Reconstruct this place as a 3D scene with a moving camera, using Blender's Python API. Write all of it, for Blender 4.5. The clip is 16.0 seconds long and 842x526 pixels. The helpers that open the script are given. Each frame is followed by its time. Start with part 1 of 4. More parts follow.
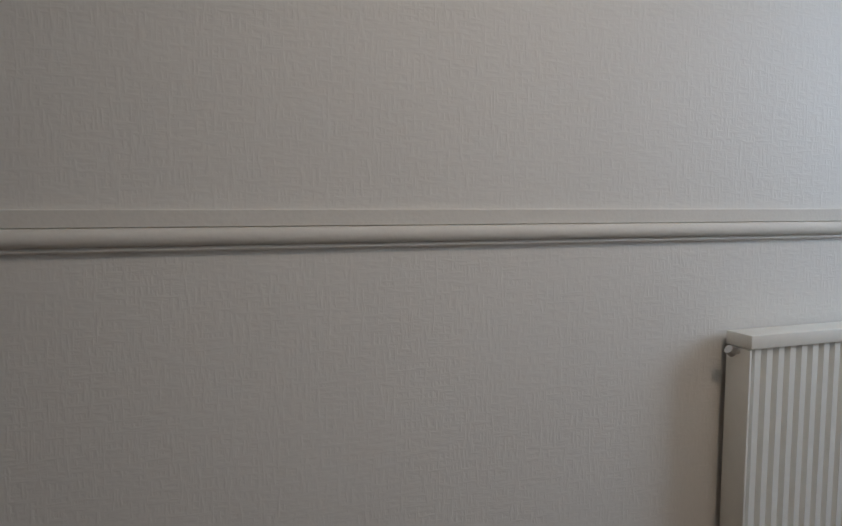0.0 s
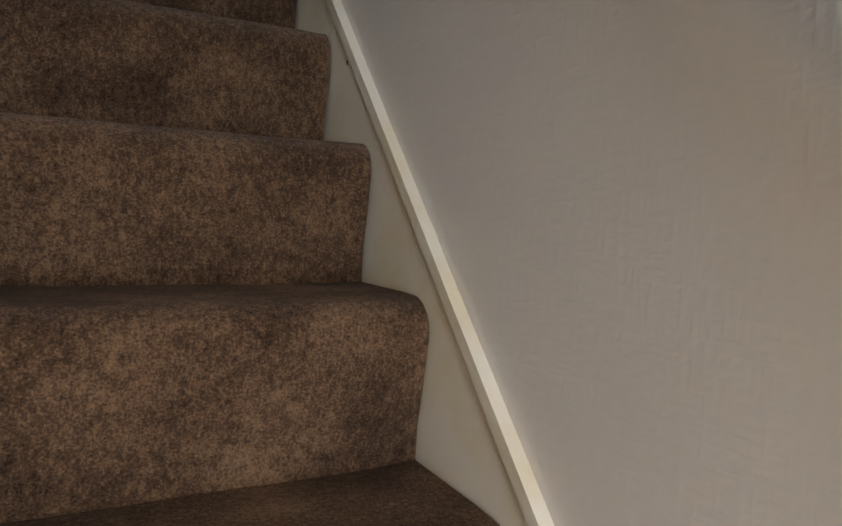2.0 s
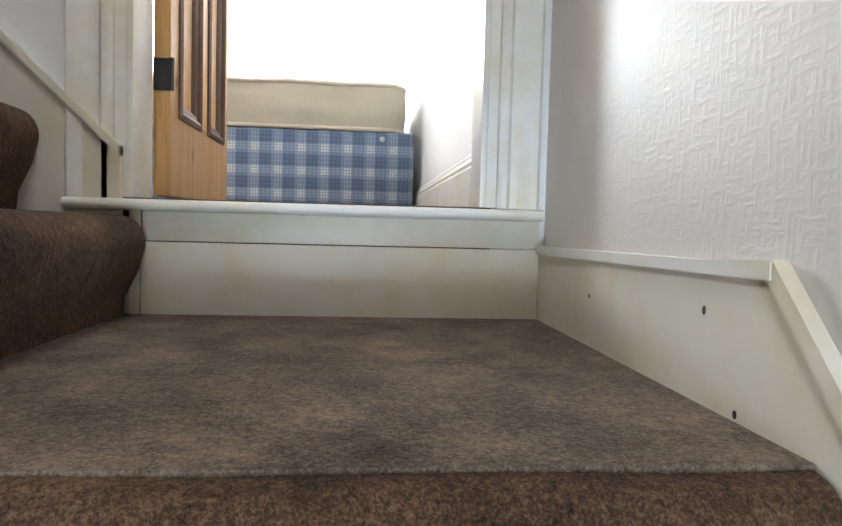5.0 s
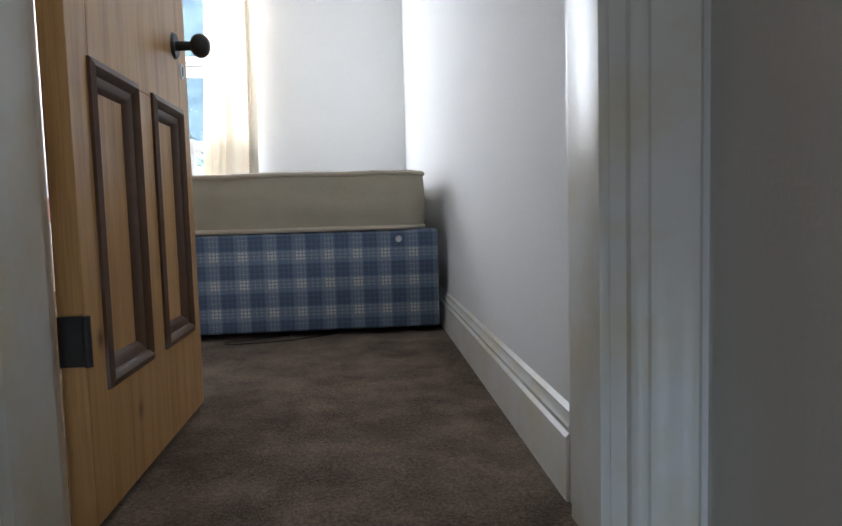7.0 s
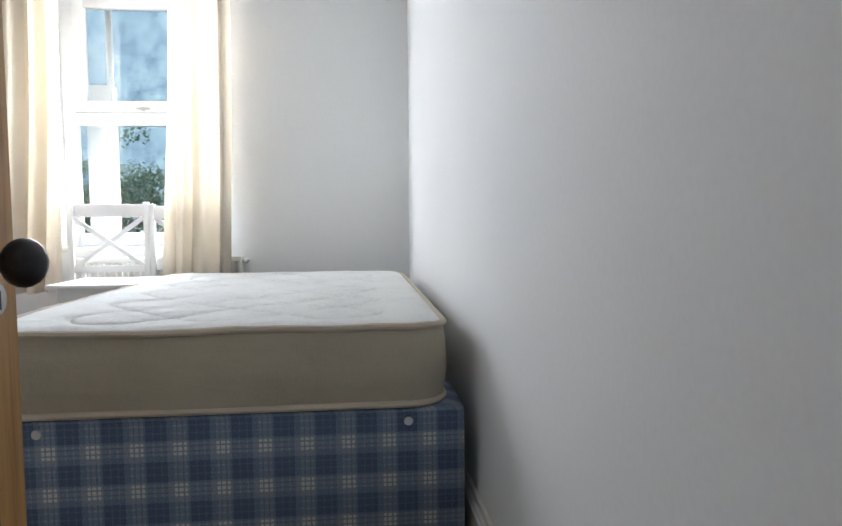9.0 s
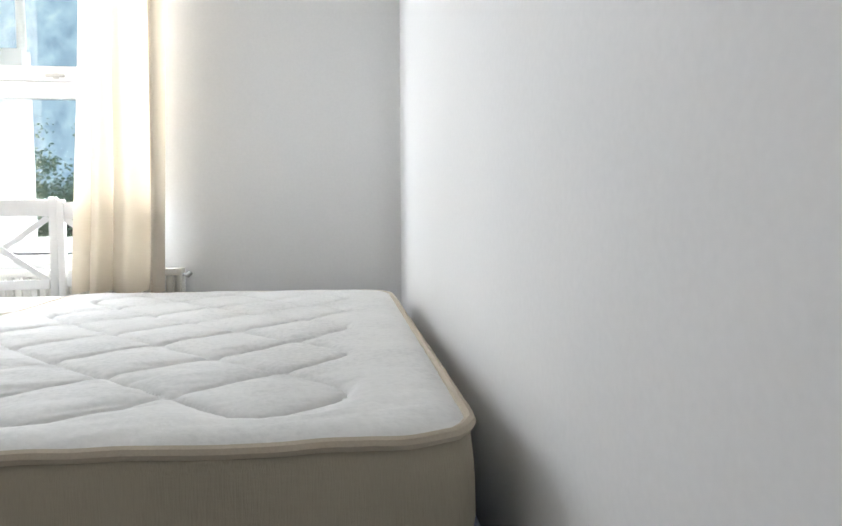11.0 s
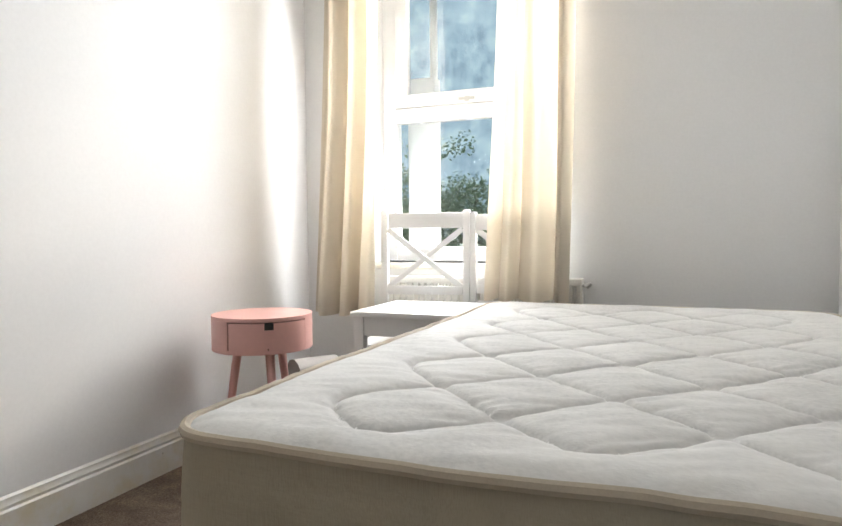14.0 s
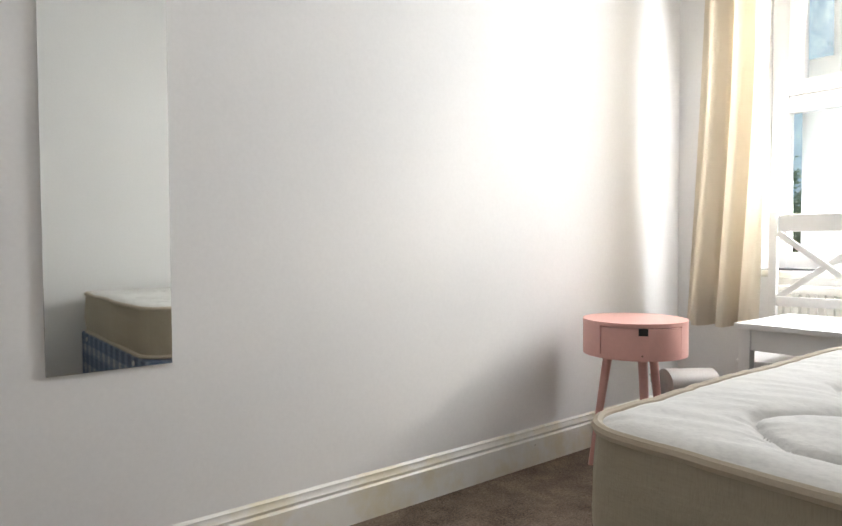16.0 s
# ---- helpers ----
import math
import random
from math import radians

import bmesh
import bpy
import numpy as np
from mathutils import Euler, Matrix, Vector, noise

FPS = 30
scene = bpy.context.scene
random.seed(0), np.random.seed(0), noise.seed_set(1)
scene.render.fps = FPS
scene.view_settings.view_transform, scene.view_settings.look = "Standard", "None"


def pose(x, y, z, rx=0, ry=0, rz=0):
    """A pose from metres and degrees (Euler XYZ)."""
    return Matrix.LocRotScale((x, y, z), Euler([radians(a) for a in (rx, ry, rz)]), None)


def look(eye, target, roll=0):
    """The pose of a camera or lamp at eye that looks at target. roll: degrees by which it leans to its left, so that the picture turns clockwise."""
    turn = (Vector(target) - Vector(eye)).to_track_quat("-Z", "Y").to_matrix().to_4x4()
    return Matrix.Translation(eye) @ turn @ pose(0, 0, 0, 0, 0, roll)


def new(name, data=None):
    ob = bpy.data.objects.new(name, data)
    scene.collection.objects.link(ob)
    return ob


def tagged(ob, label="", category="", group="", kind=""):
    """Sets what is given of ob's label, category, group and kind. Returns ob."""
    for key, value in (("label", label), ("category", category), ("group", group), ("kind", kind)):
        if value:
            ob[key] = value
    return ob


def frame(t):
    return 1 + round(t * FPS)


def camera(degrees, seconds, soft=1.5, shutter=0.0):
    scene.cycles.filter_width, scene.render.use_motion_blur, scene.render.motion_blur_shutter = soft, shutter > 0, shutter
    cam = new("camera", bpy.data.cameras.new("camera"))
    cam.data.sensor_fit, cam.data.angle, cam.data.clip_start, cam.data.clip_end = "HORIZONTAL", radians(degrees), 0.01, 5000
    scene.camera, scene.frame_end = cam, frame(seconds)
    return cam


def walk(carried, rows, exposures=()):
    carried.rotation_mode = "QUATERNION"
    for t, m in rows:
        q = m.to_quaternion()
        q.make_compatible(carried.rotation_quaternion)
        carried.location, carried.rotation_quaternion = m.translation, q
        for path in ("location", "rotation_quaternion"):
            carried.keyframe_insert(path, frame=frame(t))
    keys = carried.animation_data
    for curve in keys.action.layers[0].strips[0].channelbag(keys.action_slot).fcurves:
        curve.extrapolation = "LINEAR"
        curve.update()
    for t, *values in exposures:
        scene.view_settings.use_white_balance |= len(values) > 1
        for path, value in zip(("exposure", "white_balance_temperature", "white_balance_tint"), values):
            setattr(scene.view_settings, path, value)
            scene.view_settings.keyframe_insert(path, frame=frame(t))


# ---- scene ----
cam = camera(66.0, 16.0)
PATH = [
    (0, (-1.142, -3.455, -1.52), (0.739, -4.114, -1.69), 0.0),
    (0.4, (-0.88, -3.408, -1.321), (1.029, -3.601, -1.888), 0.7),
    (0.6, (-0.745, -3.368, -1.3), (1.137, -3.111, -1.926), -2.7),
    (0.8, (-0.639, -3.287, -1.314), (1.164, -2.611, -1.854), -5.4),
    (1, (-0.536, -3.181, -1.334), (1.129, -2.12, -1.653), -5.3),
    (1.1, (-0.499, -3.092, -1.303), (1.083, -1.88, -1.472), -3.9),
    (1.3, (-0.469, -2.905, -1.24), (1.001, -1.549, -1.252), -3.2),
    (1.5, (-0.451, -2.807, -1.167), (0.895, -1.328, -1.153), -2.3),
    (2, (-0.39, -2.496, -0.783), (0.521, -0.72, -0.907), 1.6),
    (2.5, (-0.444, -2.351, -0.573), (0.168, -0.453, -0.723), 0.7),
    (3, (-0.414, -2.153, -0.356), (0.063, -0.216, -0.49), 0.9),
    (3.5, (-0.427, -1.955, -0.18), (-0.054, 0.008, -0.278), 1.7),
    (4, (-0.365, -1.801, -0.062), (-0.051, 0.172, -0.163), 1.5),
    (4.5, (-0.381, -1.596, 0.046), (-0.165, 0.39, -0.052), 1.6),
    (5, (-0.396, -1.417, 0.198), (-0.208, 0.572, 0.095), 1.5),
    (7.5, (-0.439, -0.659, 0.845), (-0.266, 1.327, 0.685), -1.9),
    (8, (-0.431, -0.492, 0.971), (-0.242, 1.494, 0.822), -1.1),
    (8.5, (-0.455, -0.263, 1.062), (-0.254, 1.723, 0.928), -0.3),
    (9, (-0.435, -0.004, 1.148), (-0.237, 1.982, 1.022), -0.5),
    (9.5, (-0.342, 0.303, 1.2), (-0.144, 2.29, 1.076), -0.5),
    (12, (-0.455, 1.013, 1.122), (-0.214, 2.996, 1.01), -0.2),
    (12.5, (-0.598, 1.027, 1.123), (-0.519, 3.022, 1.024), -0.4),
    (13, (-0.643, 1.031, 1.116), (-0.868, 3.017, 1.024), -0.2),
    (13.5, (-0.677, 1.002, 1.136), (-1.19, 2.932, 1.042), -0.6),
    (14, (-0.715, 0.961, 1.162), (-1.449, 2.82, 1.074), -0.5),
    (14.5, (-0.733, 0.932, 1.168), (-1.655, 2.705, 1.084), -0.7),
    (15, (-0.756, 0.912, 1.164), (-1.908, 2.545, 1.082), -0.4),
    (15.5, (-0.782, 0.908, 1.154), (-2.155, 2.36, 1.081), -0.4),
    (16, (-0.797, 0.897, 1.158), (-2.36, 2.144, 1.092), -0.3),
]
walk(cam, [(t, look(eye, target, roll)) for t, eye, target, roll in PATH],
     exposures=[(0.0, 0.0, 6000, 11), (0.5, 0.1, 6400, 11), (0.9, 0.35, 6900, 14), (1.5, 1.15, 6900, 15), (2.0, 2.2, 6800, 14), (2.5, 3.3, 6500, 12), (3.0, 4.05, 6300, 10), (3.5, 3.95, 6200, 10), (4.5, 3.75, 6100, 10), (5.2, 3.4, 6300, 10),
                (7.0, 1.7, 5900, 9), (8.0, 1.5, 5900, 9), (9.0, 1.25, 6000, 9), (9.7, 1.2, 6000, 9), (11.8, 1.4, 6300, 9), (12.5, 1.35, 6300, 10), (14.0, 1.2, 6600, 10), (16.0, 1.25, 6600, 10)])

# ---- world, sun, large lights ----
world = bpy.data.worlds.new("sky_world")
scene.world = world
world.use_nodes = True
wn = world.node_tree
sky = wn.nodes.new("ShaderNodeTexSky")
sky.sky_type = "NISHITA"
sky.sun_disc = False
sky.sun_elevation = radians(24)
sky.sun_rotation = radians(28)
wn.links.new(sky.outputs["Color"], wn.nodes["Background"].inputs["Color"])
wn.nodes["Background"].inputs["Strength"].default_value = 0.12

SUN_FROM = Vector((0.43, 0.83, 0.40))
sun = new("sun", bpy.data.lights.new("sun", "SUN"))
sun.data.energy, sun.data.angle, sun.data.color = 0.55, radians(12.0), (1.0, 0.93, 0.83)
sun.matrix_world = look(SUN_FROM * 20, (0, 0, 0))


def area(name, eye, target, sx, sy, watts, color):
    ob = new(name, bpy.data.lights.new(name, "AREA"))
    ob.data.shape, ob.data.size, ob.data.size_y, ob.data.energy, ob.data.color = "RECTANGLE", sx, sy, watts, color
    ob.matrix_world = look(eye, target)
    return ob


area("bedroom_window_light", (-1.71, 4.12, 1.8), (-1.50, 2.2, 1.2), 0.9, 1.4, 34, (0.93, 0.96, 1.0))
# Added fill below the closed stair ceiling; no window opens there.
area("stair_overhead_fill", (-0.95, -1.25, 2.68), (-0.80, -1.15, 0.0), 0.9, 0.9, 3.6, (0.93, 0.96, 1.0))
area("hall_window_light", (-0.9, -6.25, -1.0), (-0.6, -4.0, -1.3), 0.8, 1.2, 20, (0.70, 0.85, 1.0))
# Added warm fill under the hall ceiling, without any lamp fitting.
area("hall_warm_fill", (-1.2, -4.3, -0.25), (-1.2, -4.3, -2.0), 0.2, 0.2, 10, (1.0, 0.80, 0.60))

# ---- materials ----


def mat(name, color, rough=0.6, var=0.08, scale=6.0, fine=120.0, bump=0.15, dist=0.002, metal=0.0, spec=0.5, sheen=0.0):
    m = bpy.data.materials.new(name)
    m.use_nodes = True
    t = m.node_tree
    p = t.nodes["Principled BSDF"]
    p.inputs["Metallic"].default_value = metal
    p.inputs["Specular IOR Level"].default_value = spec
    if sheen:
        p.inputs["Sheen Weight"].default_value = sheen
    co = t.nodes.new("ShaderNodeTexCoord")
    n1 = t.nodes.new("ShaderNodeTexNoise")
    n1.inputs["Scale"].default_value, n1.inputs["Detail"].default_value = scale, 5
    n2 = t.nodes.new("ShaderNodeTexNoise")
    n2.inputs["Scale"].default_value, n2.inputs["Detail"].default_value = fine, 3
    for n in (n1, n2):
        t.links.new(co.outputs["Object"], n.inputs["Vector"])
    add = t.nodes.new("ShaderNodeMath")
    add.operation = "ADD"
    t.links.new(n1.outputs["Fac"], add.inputs[0])
    t.links.new(n2.outputs["Fac"], add.inputs[1])
    rng = t.nodes.new("ShaderNodeMapRange")
    rng.inputs["From Min"].default_value, rng.inputs["From Max"].default_value = 0.6, 1.4
    rng.inputs["To Min"].default_value, rng.inputs["To Max"].default_value = 1 - var, 1 + var
    t.links.new(add.outputs[0], rng.inputs["Value"])
    mul = t.nodes.new("ShaderNodeVectorMath")
    mul.operation = "SCALE"
    mul.inputs[0].default_value = color
    t.links.new(rng.outputs["Result"], mul.inputs["Scale"])
    t.links.new(mul.outputs["Vector"], p.inputs["Base Color"])
    rr = t.nodes.new("ShaderNodeMapRange")
    rr.inputs["To Min"].default_value, rr.inputs["To Max"].default_value = max(0, rough - 0.08), min(1, rough + 0.08)
    t.links.new(n1.outputs["Fac"], rr.inputs["Value"])
    t.links.new(rr.outputs["Result"], p.inputs["Roughness"])
    b = t.nodes.new("ShaderNodeBump")
    b.inputs["Strength"].default_value, b.inputs["Distance"].default_value = bump, dist
    t.links.new(n2.outputs["Fac"], b.inputs["Height"])
    t.links.new(b.outputs["Normal"], p.inputs["Normal"])
    return m


def nodes_of(m):
    t = m.node_tree
    p = t.nodes["Principled BSDF"]
    return t, p


M_WALL = mat("white_emulsion", (0.825, 0.817, 0.805), 0.75, 0.03, 1.5, 90, 0.12, 0.001)
M_CREAM = mat("cream_hall_paint", (0.66, 0.62, 0.56), 0.7, 0.04, 1.5, 140, 0.3, 0.0015)
M_CEIL = mat("white_ceiling", (0.82, 0.82, 0.80), 0.85, 0.02, 2, 80, 0.1, 0.001)
M_PINK = mat("pink_lacquer", (0.72, 0.40, 0.35), 0.4, 0.04, 8, 60, 0.05, 0.0005)
M_DARK = mat("black_iron", (0.02, 0.018, 0.017), 0.4, 0.2, 20, 100, 0.2, 0.0005)
M_RAIL = mat("dark_stained_wood", (0.022, 0.010, 0.006), 0.35, 0.3, 10, 90, 0.15, 0.0005)
M_WHITE = mat("white_lacquer", (0.80, 0.79, 0.77), 0.35, 0.03, 6, 60, 0.05, 0.0005)
M_UPVC = mat("white_upvc", (0.85, 0.85, 0.85), 0.25, 0.02, 6, 60, 0.03, 0.0005)
M_RAD = mat("radiator_enamel", (0.78, 0.76, 0.70), 0.35, 0.03, 6, 60, 0.05, 0.0005)
M_PIPE = mat("beige_piping", (0.50, 0.43, 0.33), 0.85, 0.08, 9, 250, 0.3, 0.001)
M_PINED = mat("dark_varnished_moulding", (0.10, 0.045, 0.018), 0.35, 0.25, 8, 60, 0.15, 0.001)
M_GREY = mat("grey_plastic", (0.45, 0.43, 0.40), 0.45, 0.05, 9, 90, 0.05, 0.0005)
M_METAL = mat("dull_chrome", (0.55, 0.54, 0.52), 0.3, 0.1, 20, 100, 0.1, 0.0005, metal=0.9)


def math_node(t, op, a, b=None):
    n = t.nodes.new("ShaderNodeMath")
    n.operation = op
    for i, v in enumerate((a, b)):
        if v is None:
            continue
        if isinstance(v, (int, float)):
            n.inputs[i].default_value = v
        else:
            t.links.new(v, n.inputs[i])
    return n.outputs[0]


def ramp(t, fac, stops, mode="LINEAR"):
    n = t.nodes.new("ShaderNodeValToRGB")
    n.color_ramp.interpolation = mode
    while len(n.color_ramp.elements) < len(stops):
        n.color_ramp.elements.new(0.5)
    for e, (p, c) in zip(n.color_ramp.elements, stops):
        e.position, e.color = p, (*c, 1)
    t.links.new(fac, n.inputs[0])
    return n.outputs["Color"]


def noise_node(t, scale, detail=4, stretch=(1, 1, 1), rough=0.5):
    co = t.nodes.new("ShaderNodeTexCoord")
    mp = t.nodes.new("ShaderNodeMapping")
    mp.inputs["Scale"].default_value = stretch
    n = t.nodes.new("ShaderNodeTexNoise")
    n.inputs["Scale"].default_value, n.inputs["Detail"].default_value, n.inputs["Roughness"].default_value = scale, detail, rough
    t.links.new(co.outputs["Object"], mp.inputs["Vector"])
    t.links.new(mp.outputs["Vector"], n.inputs["Vector"])
    return n.outputs["Fac"]


def add_bump(t, p, height, strength, dist):
    b = t.nodes.new("ShaderNodeBump")
    b.inputs["Strength"].default_value, b.inputs["Distance"].default_value = strength, dist
    t.links.new(height, b.inputs["Height"])
    t.links.new(b.outputs["Normal"], p.inputs["Normal"])


def carpet(name, dark, mid, pale):
    """Cut-pile carpet: speckled yarn, trodden patches where the pile lies flat."""
    m = mat(name, mid, 0.95, 0.2, 6, 300, 0.5, 0.002, spec=0.05, sheen=0.08)
    t, p = nodes_of(m)
    fine = noise_node(t, 330, 2, (1, 1, 1), 0.7)
    yarn = noise_node(t, 120, 3, (1, 1, 0.6), 0.7)
    patch = noise_node(t, 7.5, 4, (1, 1, 1.3), 0.6)
    big = noise_node(t, 2.2, 2)
    a = math_node(t, "ADD", math_node(t, "MULTIPLY", fine, 0.55), math_node(t, "MULTIPLY", yarn, 0.45))
    b = math_node(t, "ADD", math_node(t, "MULTIPLY", patch, 0.75), math_node(t, "MULTIPLY", big, 0.25))
    f = math_node(t, "ADD", math_node(t, "MULTIPLY", math_node(t, "SUBTRACT", a, 0.5), 2.1), math_node(t, "MULTIPLY", math_node(t, "SUBTRACT", b, 0.5), 1.35))
    col = ramp(t, math_node(t, "ADD", f, 0.5), [(0.12, dark), (0.5, mid), (0.9, pale)])
    t.links.new(col, p.inputs["Base Color"])
    add_bump(t, p, a, 0.9, 0.006)
    return m


def anaglypta(name, color):
    """Embossed wallpaper of short crossed strokes under emulsion."""
    m = mat(name, color, 0.55, 0.03, 1.5, 90, 0.1, 0.001)
    t, p = nodes_of(m)
    h = noise_node(t, 34, 1, (1, 1.0, 4.5), 0.4)
    v = noise_node(t, 34, 1, (1, 4.5, 1.0), 0.4)
    w = noise_node(t, 150, 2)
    mx = math_node(t, "MAXIMUM", h, v)
    add_bump(t, p, math_node(t, "ADD", mx, math_node(t, "MULTIPLY", w, 0.12)), 0.17, 0.005)
    return m


def plaid(name):
    """Blue and cream checked ticking, repeat 0.108 m."""
    m = mat(name, (0.2, 0.25, 0.35), 0.9, 0.1, 9, 250, 0.3, 0.001, spec=0.15)
    t, p = nodes_of(m)
    co = t.nodes.new("ShaderNodeTexCoord")
    sp = t.nodes.new("ShaderNodeSeparateXYZ")
    t.links.new(co.outputs["Object"], sp.inputs[0])
    u = math_node(t, "ADD", sp.outputs["X"], sp.outputs["Y"])
    facs, wide = [], []
    for c in (u, sp.outputs["Z"]):
        f = math_node(t, "FRACT", math_node(t, "ADD", math_node(t, "DIVIDE", c, 0.108), 50.3))
        k0, k1, k2 = (0, 0, 0), (1, 1, 1), (0.45, 0.45, 0.45)
        facs.append(ramp(t, f, [(0.0, k0), (0.10, k1), (0.17, k0), (0.21, k1), (0.30, k0), (0.34, k1), (0.41, k0), (0.62, k2), (0.66, k0), (0.80, k2), (0.84, k0)], "CONSTANT"))
        wide.append(ramp(t, f, [(0.0, (0.5, 0.5, 0.5)), (0.46, (1, 1, 1)), (0.95, (0.5, 0.5, 0.5))], "CONSTANT"))
    both = math_node(t, "MULTIPLY", math_node(t, "ADD", facs[0], facs[1]), 0.5)
    dk = math_node(t, "MULTIPLY", wide[0], wide[1])
    base = ramp(t, dk, [(0.25, (0.24, 0.28, 0.35)), (0.5, (0.155, 0.20, 0.285)), (1.0, (0.095, 0.13, 0.205))])
    mix = t.nodes.new("ShaderNodeMixRGB")
    t.links.new(ramp(t, both, [(0.0, (0, 0, 0)), (0.5, (0.13, 0.13, 0.13)), (0.8, (0.40, 0.40, 0.40)), (1.0, (1, 1, 1))]), mix.inputs[0])
    t.links.new(base, mix.inputs[1])
    mix.inputs[2].default_value = (0.60, 0.59, 0.56, 1)
    wear = t.nodes.new("ShaderNodeMixRGB")
    wear.blend_type = "MULTIPLY"
    wear.inputs[0].default_value = 1.0
    t.links.new(mix.outputs[0], wear.inputs[1])
    t.links.new(ramp(t, noise_node(t, 200, 3), [(0.3, (0.75, 0.75, 0.75)), (0.7, (1.1, 1.1, 1.1))]), wear.inputs[2])
    t.links.new(wear.outputs[0], p.inputs["Base Color"])
    return m


def pine(name, pale, deep, knot):
    m = mat(name, pale, 0.38, 0.1, 4, 60, 0.1, 0.001)
    t, p = nodes_of(m)
    g = noise_node(t, 9, 4, (4.0, 4.0, 0.28), 0.6)
    g2 = noise_node(t, 60, 3, (5.0, 5.0, 0.12), 0.6)
    f = math_node(t, "ADD", math_node(t, "MULTIPLY", g, 0.7), math_node(t, "MULTIPLY", g2, 0.35))
    col = ramp(t, f, [(0.35, deep), (0.55, pale), (0.75, tuple(min(1, c * 1.12) for c in pale))])
    vo = t.nodes.new("ShaderNodeTexVoronoi")
    vo.inputs["Scale"].default_value = 5.0
    co = t.nodes.new("ShaderNodeTexCoord")
    mp = t.nodes.new("ShaderNodeMapping")
    mp.inputs["Scale"].default_value = (1.0, 1.0, 0.8)
    t.links.new(co.outputs["Object"], mp.inputs["Vector"])
    t.links.new(mp.outputs["Vector"], vo.inputs["Vector"])
    mix = t.nodes.new("ShaderNodeMixRGB")
    t.links.new(ramp(t, vo.outputs["Distance"], [(0.03, (1, 1, 1)), (0.07, (0.25, 0.25, 0.25)), (0.11, (0, 0, 0))]), mix.inputs[0])
    t.links.new(col, mix.inputs[1])
    mix.inputs[2].default_value = (*knot, 1)
    t.links.new(mix.outputs[0], p.inputs["Base Color"])
    add_bump(t, p, f, 0.25, 0.001)
    return m


def gloss_paint(name, color):
    """Old gloss paint: brush marks, yellowed and scuffed patches, chips."""
    m = mat(name, color, 0.36, 0.05, 5, 30, 0.2, 0.001)
    t, p = nodes_of(m)
    st = noise_node(t, 5, 5, (1, 1, 1), 0.65)
    chip = noise_node(t, 38, 4, (1, 1, 1), 0.6)
    yel = tuple(c * k for c, k in zip(color, (0.93, 0.87, 0.72)))
    col = ramp(t, st, [(0.35, yel), (0.55, color), (0.8, tuple(min(0.86, c * 1.04) for c in color))])
    mix = t.nodes.new("ShaderNodeMixRGB")
    t.links.new(ramp(t, chip, [(0.22, (1, 1, 1)), (0.255, (0, 0, 0))]), mix.inputs[0])
    t.links.new(col, mix.inputs[1])
    mix.inputs[2].default_value = (0.20, 0.14, 0.08, 1)
    t.links.new(mix.outputs[0], p.inputs["Base Color"])
    add_bump(t, p, math_node(t, "ADD", noise_node(t, 40, 3, (3, 1, 0.25)), math_node(t, "MULTIPLY", chip, 0.6)), 0.35, 0.0015)
    return m


def ticking(name, color, ribs):
    """Woven mattress cloth with fine ribs and faint stains."""
    m = mat(name, color, 0.9, 0.06, 7, 200, 0.25, 0.001, spec=0.2)
    t, p = nodes_of(m)
    st = noise_node(t, 3.0, 5, (1, 1, 1), 0.65)
    rb = noise_node(t, 90, 2, ribs)
    cr = noise_node(t, 9, 4, (1, 1, 3.0), 0.6)
    k = math_node(t, "ADD", math_node(t, "MULTIPLY", st, 0.6), math_node(t, "MULTIPLY", rb, 0.4))
    col = ramp(t, k, [(0.3, tuple(c * 0.82 for c in color)), (0.5, color), (0.7, tuple(min(0.85, c * 1.08) for c in color))])
    t.links.new(col, p.inputs["Base Color"])
    add_bump(t, p, math_node(t, "ADD", math_node(t, "MULTIPLY", rb, 0.25), cr), 0.35, 0.006)
    return m


def cloth(name, color, glow, share=0.13):
    """Curtain cloth that lets some light through."""
    m = mat(name, color, 0.9, 0.05, 8, 300, 0.3, 0.0008, spec=0.1)
    t, p = nodes_of(m)
    tr = t.nodes.new("ShaderNodeBsdfTranslucent")
    tr.inputs["Color"].default_value = (*glow, 1)
    mx = t.nodes.new("ShaderNodeMixShader")
    mx.inputs[0].default_value = share
    out = t.nodes["Material Output"]
    t.links.new(p.outputs[0], mx.inputs[1])
    t.links.new(tr.outputs[0], mx.inputs[2])
    t.links.new(mx.outputs[0], out.inputs["Surface"])
    return m


def glass(name):
    m = bpy.data.materials.new(name)
    m.use_nodes = True
    t = m.node_tree
    out = t.nodes["Material Output"]
    tr, gl, fr, mx = (t.nodes.new(k) for k in ("ShaderNodeBsdfTransparent", "ShaderNodeBsdfGlossy", "ShaderNodeFresnel", "ShaderNodeMixShader"))
    tr.inputs["Color"].default_value = (0.96, 0.98, 0.98, 1)
    gl.inputs["Roughness"].default_value = 0.02
    fr.inputs["IOR"].default_value = 1.5
    t.links.new(fr.outputs[0], mx.inputs[0])
    t.links.new(tr.outputs[0], mx.inputs[1])
    t.links.new(gl.outputs[0], mx.inputs[2])
    t.links.new(mx.outputs[0], out.inputs["Surface"])
    return m


